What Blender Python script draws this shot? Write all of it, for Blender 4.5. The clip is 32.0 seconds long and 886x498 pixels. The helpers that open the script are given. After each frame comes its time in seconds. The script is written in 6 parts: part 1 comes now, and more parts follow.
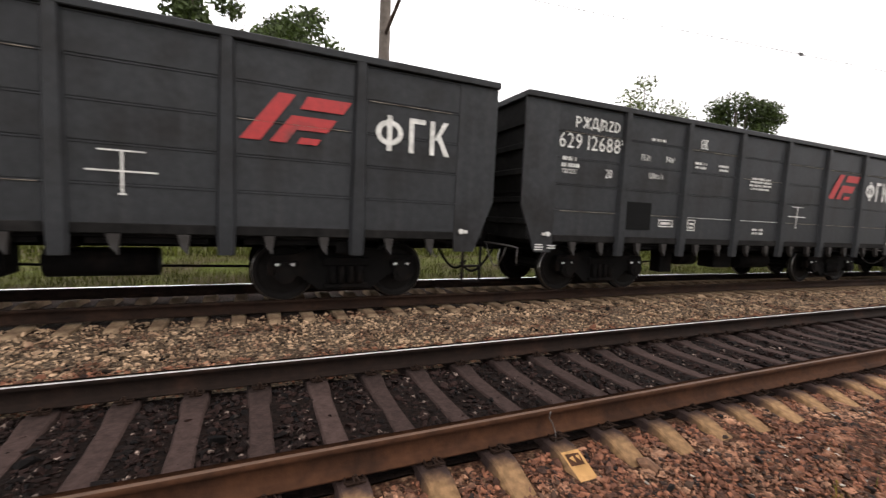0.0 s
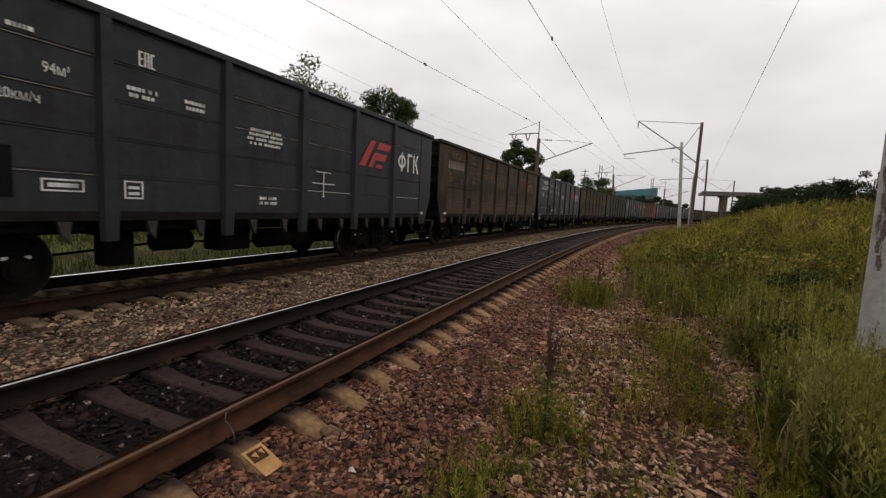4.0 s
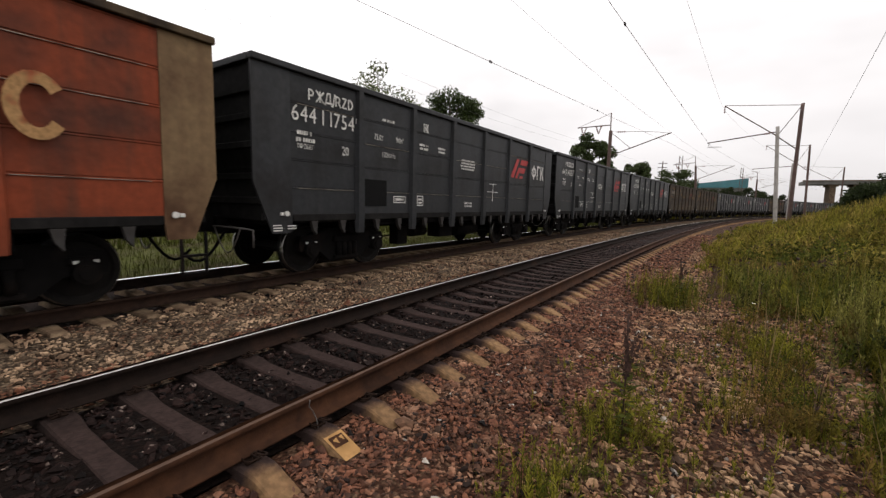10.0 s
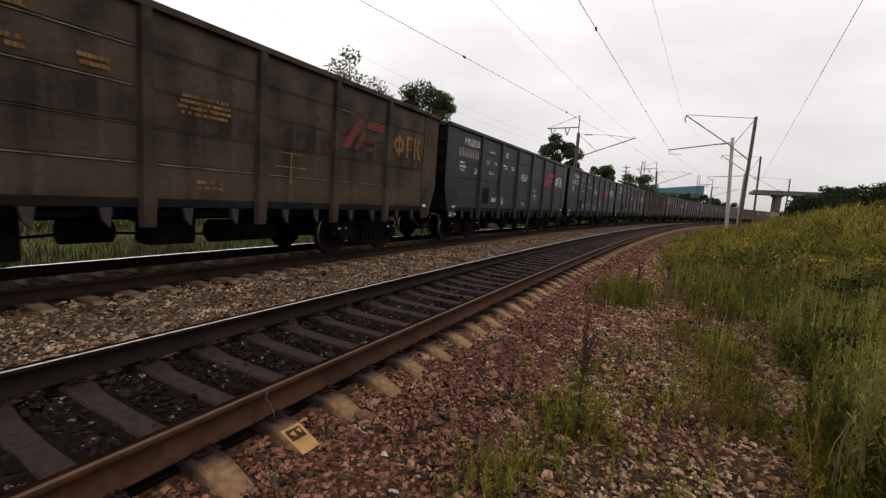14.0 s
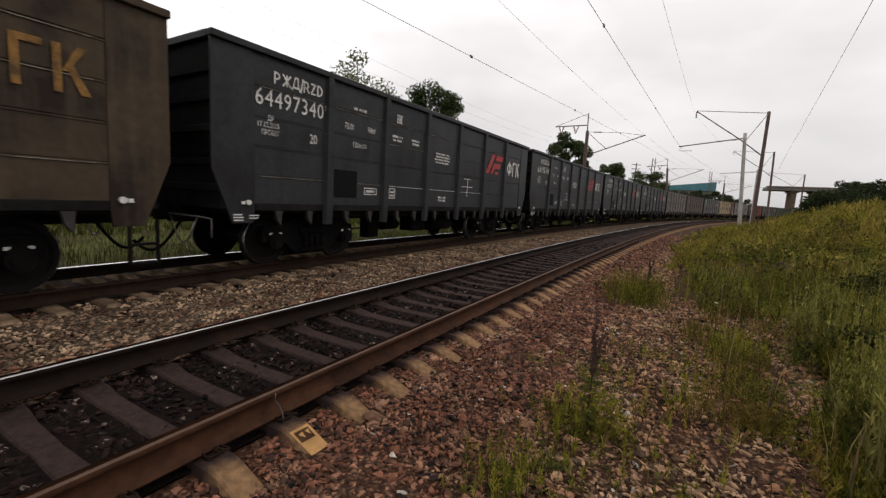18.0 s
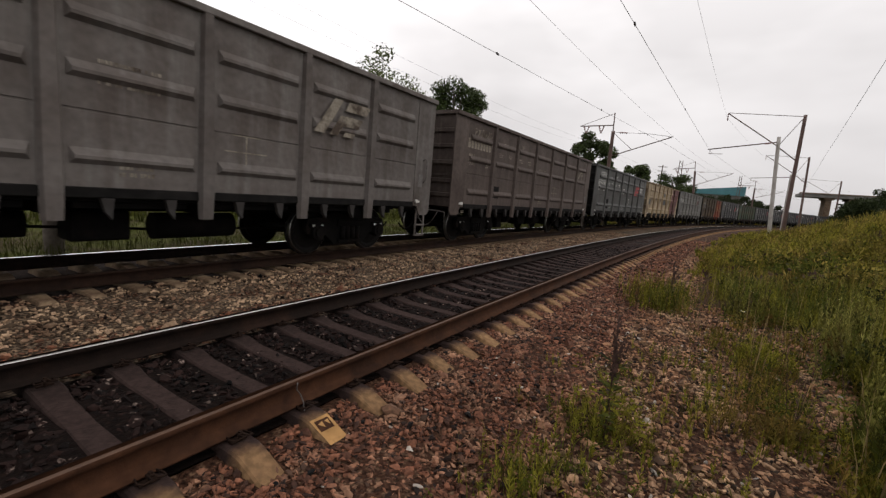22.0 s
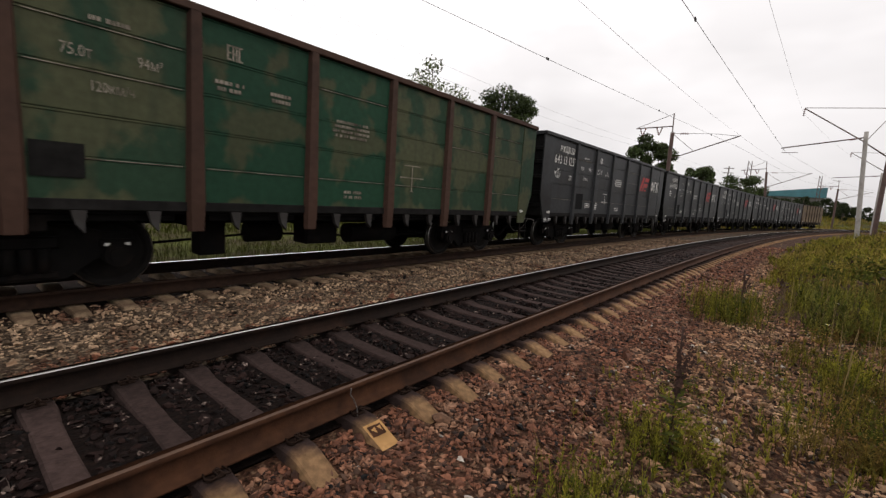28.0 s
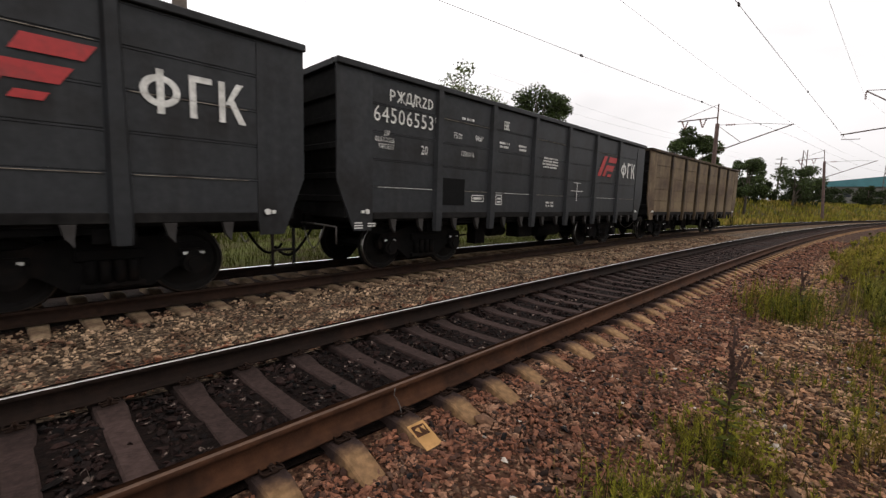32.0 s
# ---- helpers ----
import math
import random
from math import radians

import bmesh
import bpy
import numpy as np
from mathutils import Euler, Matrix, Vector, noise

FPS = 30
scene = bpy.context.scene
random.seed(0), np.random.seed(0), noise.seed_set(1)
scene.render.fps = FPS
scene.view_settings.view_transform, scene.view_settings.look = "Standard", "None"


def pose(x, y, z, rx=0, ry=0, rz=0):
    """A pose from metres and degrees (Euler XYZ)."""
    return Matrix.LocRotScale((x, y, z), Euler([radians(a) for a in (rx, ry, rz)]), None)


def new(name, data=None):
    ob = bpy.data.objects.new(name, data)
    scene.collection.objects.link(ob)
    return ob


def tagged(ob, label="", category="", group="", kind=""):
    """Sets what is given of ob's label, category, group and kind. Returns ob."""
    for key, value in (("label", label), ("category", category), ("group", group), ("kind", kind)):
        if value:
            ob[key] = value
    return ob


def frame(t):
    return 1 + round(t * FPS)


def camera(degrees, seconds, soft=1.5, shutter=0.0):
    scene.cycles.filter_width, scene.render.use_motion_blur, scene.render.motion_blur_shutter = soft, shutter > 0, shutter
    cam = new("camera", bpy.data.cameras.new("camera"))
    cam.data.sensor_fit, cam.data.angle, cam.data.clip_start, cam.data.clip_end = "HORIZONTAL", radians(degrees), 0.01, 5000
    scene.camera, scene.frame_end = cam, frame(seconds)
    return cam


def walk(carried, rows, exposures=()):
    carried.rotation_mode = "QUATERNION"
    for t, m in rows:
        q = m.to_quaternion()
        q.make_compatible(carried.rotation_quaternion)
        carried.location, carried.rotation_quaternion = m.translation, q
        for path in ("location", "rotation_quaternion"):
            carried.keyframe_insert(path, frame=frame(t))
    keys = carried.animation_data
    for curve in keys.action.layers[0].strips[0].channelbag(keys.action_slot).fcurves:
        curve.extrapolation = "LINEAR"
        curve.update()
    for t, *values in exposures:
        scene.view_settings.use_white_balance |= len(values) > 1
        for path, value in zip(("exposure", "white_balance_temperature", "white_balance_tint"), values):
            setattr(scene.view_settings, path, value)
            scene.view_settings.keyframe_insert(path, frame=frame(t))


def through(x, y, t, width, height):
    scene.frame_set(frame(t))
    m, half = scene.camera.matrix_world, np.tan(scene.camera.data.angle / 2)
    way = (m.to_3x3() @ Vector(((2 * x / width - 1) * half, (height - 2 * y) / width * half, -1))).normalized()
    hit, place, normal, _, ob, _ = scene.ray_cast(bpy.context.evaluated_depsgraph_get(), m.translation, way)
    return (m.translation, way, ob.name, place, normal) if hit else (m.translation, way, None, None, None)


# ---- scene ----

# ---- camera: hand-held beside the line, nearly still, turning ----
cam = camera(92.8, 32.0, soft=1.35, shutter=0.05)
EYE = 1.394
ROWS = [
    (0.0, -0.136, -0.099, 0.018, -24.25, -4.73, -2.63),
    (0.3, -0.085, -0.053, 0.017, -45.88, -5.84, -3.36),
    (0.5, -0.050, -0.023, 0.016, -54.18, -5.15, -5.60),
    (0.6, -0.037, -0.018, 0.016, -56.94, -4.76, -5.38),
    (0.8, -0.010, -0.008, 0.017, -61.84, -4.78, -5.55),
    (1.0, 0.016, 0.002, 0.017, -67.88, -5.41, -4.93),
    (1.5, 0.051, -0.002, 0.010, -75.71, -6.60, -5.24),
    (2.0, 0.063, -0.006, 0.010, -77.64, -6.25, -3.91),
    (2.5, 0.071, -0.007, 0.008, -76.78, -6.39, -3.44),
    (3.0, 0.068, -0.001, 0.007, -74.57, -6.63, -3.35),
    (3.5, 0.040, -0.001, 0.016, -69.56, -6.23, -2.60),
    (5.5, 0.004, -0.018, 0.004, -63.56, -5.58, -3.16),
    (6.0, -0.001, -0.015, 0.005, -65.80, -5.60, -3.52),
    (6.5, 0.003, -0.021, 0.001, -67.08, -5.99, -3.41),
    (7.0, 0.017, -0.028, -0.001, -67.66, -6.66, -3.07),
    (7.5, 0.027, -0.027, 0.002, -68.93, -6.81, -2.60),
    (8.0, 0.029, -0.016, -0.006, -67.77, -6.96, -2.09),
    (8.5, 0.017, -0.009, -0.000, -66.41, -7.10, -1.82),
    (9.0, 0.003, -0.002, 0.002, -62.11, -7.00, -0.94),
    (9.5, -0.003, 0.001, 0.003, -59.44, -6.22, -1.23),
    (10.0, -0.010, 0.007, -0.000, -57.38, -6.34, -1.32),
    (10.5, -0.016, 0.009, 0.001, -57.16, -5.89, -2.42),
    (11.0, -0.017, 0.003, 0.002, -58.11, -5.80, -3.34),
    (11.5, -0.012, 0.001, 0.000, -59.60, -5.80, -2.94),
    (12.0, -0.008, -0.001, -0.003, -60.11, -6.18, -3.59),
    (12.5, -0.003, 0.007, -0.005, -60.46, -6.94, -3.12),
    (13.0, -0.004, 0.011, -0.006, -59.56, -6.94, -4.34),
    (13.5, 0.002, 0.008, -0.006, -60.80, -6.72, -4.29),
    (15.5, 0.004, 0.003, -0.007, -62.10, -7.21, -3.20),
    (16.0, 0.010, 0.006, -0.012, -61.61, -7.10, -3.40),
    (16.5, 0.010, 0.005, -0.007, -61.73, -7.19, -3.66),
    (17.0, 0.012, 0.002, -0.009, -61.27, -7.73, -3.76),
    (17.5, 0.012, -0.006, -0.003, -60.58, -7.50, -3.20),
    (18.0, 0.019, -0.007, -0.002, -60.36, -7.00, -3.09),
    (18.5, 0.021, -0.011, -0.002, -59.91, -6.77, -3.21),
    (19.0, 0.020, -0.014, -0.005, -59.82, -6.73, -3.16),
    (19.5, 0.021, -0.015, 0.000, -59.45, -6.54, -2.47),
    (20.0, 0.023, -0.011, -0.004, -59.11, -6.80, -2.53),
    (20.5, 0.013, -0.011, -0.001, -58.83, -7.09, -2.63),
    (21.0, 0.022, -0.014, -0.005, -58.46, -7.05, -3.07),
    (21.5, 0.014, -0.003, -0.002, -58.16, -7.12, -3.57),
    (22.0, -0.006, 0.014, 0.001, -57.61, -7.59, -4.68),
    (22.5, -0.007, 0.018, -0.004, -57.34, -7.64, -4.74),
    (23.0, -0.006, 0.016, -0.004, -57.72, -8.34, -3.87),
    (23.5, 0.000, 0.013, -0.004, -58.24, -7.90, -3.94),
    (24.0, -0.006, 0.031, 0.000, -57.59, -7.50, -4.13),
    (24.5, -0.007, 0.048, 0.001, -54.76, -7.20, -3.05),
    (25.0, -0.012, 0.046, 0.002, -53.02, -7.13, -2.33),
    (25.5, 0.000, 0.033, -0.001, -51.80, -6.82, -1.96),
    (27.5, -0.005, 0.019, -0.002, -51.63, -6.93, -3.45),
    (28.0, -0.001, 0.021, 0.000, -50.93, -6.97, -3.56),
    (28.5, 0.001, 0.017, -0.006, -50.31, -6.96, -3.08),
    (29.0, -0.008, 0.014, -0.006, -49.12, -7.09, -2.36),
    (29.5, -0.030, 0.022, -0.004, -48.37, -7.52, -1.94),
    (30.0, -0.050, 0.021, -0.005, -47.37, -7.46, -1.50),
    (30.5, -0.060, 0.014, -0.003, -47.29, -7.44, -1.76),
    (31.0, -0.053, -0.005, 0.003, -47.48, -6.71, -1.89),
    (31.5, -0.035, -0.014, 0.002, -48.01, -6.22, -1.76),
    (32.0, -0.040, 0.013, -0.007, -46.28, -6.70, -1.59),
]
EXPOSURES = [(t, ev, 6900, 13) for t, ev in ((0, 0.85), (0.3, 0.65), (0.6, 0.15), (1, -0.15), (2, -0.34), (3, -0.38), (4.2, -0.2), (5.5, -0.12), (8.5, -0.15), (9.3, 0), (10, 0.12), (10.7, 0.02), (12, 0), (13.2, -0.08), (20, -0.12), (23, -0.15), (24.3, -0.05), (25, 0.2), (25.6, 0.16), (28, 0), (30, 0.1), (32, 0.16))]
walk(cam, [(t, pose(x, y, EYE + z, 90 + pitch, roll, yaw)) for t, x, y, z, yaw, pitch, roll in ROWS], EXPOSURES)

# ---- the line: two tracks on one curve; s runs along it, lat to its left (towards the train) ----
RADIUS, NEAR_Y = 414.0, 3.15
TRAIN_LAT, TRAIN_Z = 4.62, -0.065     # the train's track: distance from the near one, height of its rail top
SLEEPER_STEP, SLEEPER_PHASE, TRAIN_PHASE = 0.494, 1.917, 1.67
TOP = -0.215                          # sleeper tops below the rail tops


def on_line(s, lat):
    """Place and heading (radians) on the line."""
    a = s / RADIUS
    r = RADIUS + lat
    return r * math.sin(a), NEAR_Y - RADIUS + r * math.cos(a), -a


def line_pose(s, lat, z, turn=0.0):
    x, y, a = on_line(s, lat)
    return pose(x, y, z, 0, 0, math.degrees(a) + turn)


def to_line(x, y):
    """s and lat of places (arrays)."""
    dy = y - (NEAR_Y - RADIUS)
    return RADIUS * np.arctan2(x, dy), np.hypot(x, dy) - RADIUS


def smooth(a):
    a = np.clip(a, 0, 1)
    return a * a * (3 - 2 * a)


def wave(x, y):
    """Small unevenness of the ground."""
    return 0.5 * (np.sin(x * 0.9 + 1.3 * np.sin(y * 0.7)) * np.cos(y * 1.1 + 0.4 * np.sin(x * 1.7)))


def ground_z(x, y):
    s, lat = to_line(x, y)
    z = np.full(np.shape(x), -0.47) + 0.05 * wave(x, y)
    right = -lat
    mound = 2.35 * smooth((right - 4.2) / 8.5) * (0.25 + 0.75 * smooth((s - 6) / 26)) * smooth((s + 14) / 20)
    bed = smooth((4.3 - np.abs(lat + 0.2 - 2.3)) / 1.6)
    left = lat - TRAIN_LAT
    bank = 3.0 * smooth((left - 5.5) / 9) * smooth((s - 38) / 26)
    return z + mound + bank + 0.5 * smooth((right - 6) / 10) * wave(x * 0.4, y * 0.4) - 0.12 * bed


# ---- world and light: bright overcast sky ----
SUN_UP, SUN_WAY = radians(48), radians(-140)
world = bpy.data.worlds.new("world")
scene.world = world
world.use_nodes = True
wn, wl = world.node_tree.nodes, world.node_tree.links
wn.clear()
out = wn.new("ShaderNodeOutputWorld")
back = wn.new("ShaderNodeBackground")
sky = wn.new("ShaderNodeTexSky")
sky.sky_type, sky.sun_disc, sky.sun_elevation, sky.sun_rotation = "NISHITA", False, SUN_UP, SUN_WAY
pale = wn.new("ShaderNodeHueSaturation")
pale.inputs["Saturation"].default_value, pale.inputs["Value"].default_value = 0.12, 0.08
coords = wn.new("ShaderNodeTexCoord")
spread = wn.new("ShaderNodeMapping")
spread.inputs["Scale"].default_value = (1, 1, 2.6)
clouds = wn.new("ShaderNodeTexNoise")
clouds.inputs["Scale"].default_value, clouds.inputs["Detail"].default_value = 1.7, 4.0
ramp = wn.new("ShaderNodeMapRange")
ramp.inputs[1].default_value, ramp.inputs[2].default_value, ramp.inputs[3].default_value, ramp.inputs[4].default_value = 0.34, 0.66, 0.82, 1.17
# the cover is thinner overhead and across the line, thicker along the horizon where the line runs out
axes = wn.new("ShaderNodeSeparateXYZ")
across, overhead, cover = (wn.new("ShaderNodeMath") for _ in range(3))
across.operation, overhead.operation, cover.operation = "MULTIPLY", "MULTIPLY_ADD", "MULTIPLY_ADD"
overhead.inputs[1].default_value, overhead.inputs[2].default_value, cover.inputs[1].default_value = 2.05, 0.58, 0.40
thin = wn.new("ShaderNodeMath")
thin.operation = "MINIMUM"
thin.inputs[1].default_value = 1.34
shade = wn.new("ShaderNodeMath")
shade.operation = "MULTIPLY"
tone = wn.new("ShaderNodeMix")
tone.data_type, tone.blend_type = "RGBA", "MULTIPLY"
tone.inputs[0].default_value, tone.inputs[6].default_value = 1.0, (0.978, 0.995, 1.04, 1)
both = wn.new("ShaderNodeMix")
both.data_type = "RGBA"
both.inputs[0].default_value = 0.85
wl.new(coords.outputs["Generated"], spread.inputs["Vector"])
wl.new(spread.outputs["Vector"], clouds.inputs["Vector"])
wl.new(clouds.outputs["Fac"], ramp.inputs[0])
wl.new(coords.outputs["Generated"], axes.inputs[0])
wl.new(axes.outputs[1], across.inputs[0])
wl.new(axes.outputs[1], across.inputs[1])
wl.new(axes.outputs[2], overhead.inputs[0])
wl.new(across.outputs[0], cover.inputs[0])
wl.new(overhead.outputs[0], cover.inputs[2])
wl.new(cover.outputs[0], thin.inputs[0])
wl.new(thin.outputs[0], shade.inputs[0])
wl.new(ramp.outputs[0], shade.inputs[1])
wl.new(shade.outputs[0], tone.inputs[7])
wl.new(sky.outputs["Color"], pale.inputs["Color"])
wl.new(pale.outputs["Color"], both.inputs[6])
wl.new(tone.outputs[2], both.inputs[7])
wl.new(both.outputs[2], back.inputs["Color"])
wl.new(back.outputs["Background"], out.inputs["Surface"])
back.inputs["Strength"].default_value = 1.0
sun = new("sun", bpy.data.lights.new("sun", "SUN"))
sun.data.energy, sun.data.angle, sun.data.color = 0.6, radians(25), (1.0, 0.95, 0.88)
sun.matrix_world = pose(0, 0, 60, 90 - math.degrees(SUN_UP), 0, math.degrees(SUN_WAY) + 180)

# ---- materials ----
def material(name, base, rough=0.8, metal=0.0, grain=0.0, scale=30.0, stain=None, stain_scale=1.5, stain_at=(0.5, 0.7), bump=0.0, bump_scale=60.0,
             island=0.0, each=0.0, streak=None, gloss=0.5, coords="Object", through=0.0, split=None, oil=None):
    """A painted or natural surface: base colour, fine grain, stains of a second colour, upright streaks, relief, and change from piece to piece."""
    m = bpy.data.materials.new(name)
    m.use_nodes = True
    n, l = m.node_tree.nodes, m.node_tree.links
    bsdf = n["Principled BSDF"]
    bsdf.inputs["Roughness"].default_value, bsdf.inputs["Metallic"].default_value = rough, metal
    bsdf.inputs["Specular IOR Level"].default_value = gloss
    tc = n.new("ShaderNodeTexCoord")
    where = tc.outputs[coords]

    def noise_of(sc, detail=4.0, stretch=None):
        t = n.new("ShaderNodeTexNoise")
        t.inputs["Scale"].default_value, t.inputs["Detail"].default_value = sc, detail
        if stretch:
            mp = n.new("ShaderNodeMapping")
            mp.inputs["Scale"].default_value = stretch
            l.new(where, mp.inputs["Vector"])
            l.new(mp.outputs["Vector"], t.inputs["Vector"])
        else:
            l.new(where, t.inputs["Vector"])
        return t.outputs["Fac"]

    def mix(fac, one, two, how="MIX"):
        x = n.new("ShaderNodeMix")
        x.data_type, x.blend_type = "RGBA", how
        if isinstance(fac, float):
            x.inputs[0].default_value = fac
        else:
            l.new(fac, x.inputs[0])
        for k, c in ((6, one), (7, two)):
            if isinstance(c, tuple):
                x.inputs[k].default_value = (*c, 1)
            else:
                l.new(c, x.inputs[k])
        return x.outputs[2]

    def between(v, lo, hi, a=0.0, b=1.0):
        r = n.new("ShaderNodeMapRange")
        for k, value in zip((1, 2, 3, 4), (lo, hi, a, b)):
            r.inputs[k].default_value = value
        l.new(v, r.inputs[0])
        return r.outputs[0]

    colour = base
    if stain:
        colour = mix(between(noise_of(stain_scale, 6.0), *stain_at), colour, stain)
    if streak:
        colour = mix(between(noise_of(1.0, 5.0, (5.0, 5.0, 0.45)), 0.5, 0.75, 0.0, 0.8), colour, streak)
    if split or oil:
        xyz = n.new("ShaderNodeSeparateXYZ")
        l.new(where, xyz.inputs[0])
    if split:   # two paints that meet in a slanting line: (per x, per z, constant, colour)
        dot = n.new("ShaderNodeVectorMath")
        dot.operation = "DOT_PRODUCT"
        l.new(where, dot.inputs[0])
        dot.inputs[1].default_value = (split[0], 0, split[1])
        colour = mix(between(dot.outputs["Value"], split[2] - 0.01, split[2] + 0.01), colour, split[3])
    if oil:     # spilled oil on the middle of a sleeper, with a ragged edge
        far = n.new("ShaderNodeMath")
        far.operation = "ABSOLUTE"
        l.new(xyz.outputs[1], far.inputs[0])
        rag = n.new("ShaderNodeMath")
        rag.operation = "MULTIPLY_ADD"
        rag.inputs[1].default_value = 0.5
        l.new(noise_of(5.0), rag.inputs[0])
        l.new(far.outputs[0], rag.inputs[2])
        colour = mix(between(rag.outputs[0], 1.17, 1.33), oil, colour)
        # more oil towards the far rail, with that rail's shade put into the colour
        far_rail_dark = n.new("ShaderNodeMath")
        far_rail_dark.operation = "MULTIPLY_ADD"
        far_rail_dark.inputs[1].default_value = 0.9
        l.new(noise_of(3.0), far_rail_dark.inputs[0])
        l.new(xyz.outputs[1], far_rail_dark.inputs[2])
        colour = mix(between(far_rail_dark.outputs[0], 0.80, 1.25, 0.0, 0.8), colour, (0.012, 0.0078, 0.0066))
    if grain:
        g = between(noise_of(scale), 0.3, 0.7, 1 - grain, 1 + grain)
        colour = mix(1.0, colour, g, "MULTIPLY")
    if island:
        geo = n.new("ShaderNodeNewGeometry")
        colour = mix(1.0, colour, between(geo.outputs["Random Per Island"], 0, 1, 1 - island, 1 + island), "MULTIPLY")
    if each:
        info = n.new("ShaderNodeObjectInfo")
        colour = mix(1.0, colour, between(info.outputs["Random"], 0, 1, 1 - each, 1 + each), "MULTIPLY")
    if isinstance(colour, tuple):
        bsdf.inputs["Base Color"].default_value = (*colour, 1)
    else:
        l.new(colour, bsdf.inputs["Base Color"])
    if bump:
        b = n.new("ShaderNodeBump")
        b.inputs["Strength"].default_value, b.inputs["Distance"].default_value = bump, 0.02
        l.new(noise_of(bump_scale, 5.0), b.inputs["Height"])
        l.new(b.outputs["Normal"], bsdf.inputs["Normal"])
    if through:
        t = n.new("ShaderNodeBsdfTranslucent")
        if isinstance(colour, tuple):
            t.inputs["Color"].default_value = (*colour, 1)
        else:
            l.new(colour, t.inputs["Color"])
        s = n.new("ShaderNodeMixShader")
        s.inputs[0].default_value = through
        l.new(bsdf.outputs[0], s.inputs[1])
        l.new(t.outputs[0], s.inputs[2])
        l.new(s.outputs[0], n["Material Output"].inputs["Surface"])
    return m


def paint(name, base, dirt=(0.02, 0.016, 0.012), rough=0.5, amount=(0.5, 0.75), streak=None, split=None):
    return material(name, base, rough, grain=0.16, scale=9.0, stain=dirt, stain_scale=1.1, stain_at=amount, bump=0.12, bump_scale=14.0, streak=streak, each=0.10, gloss=0.12, split=split)


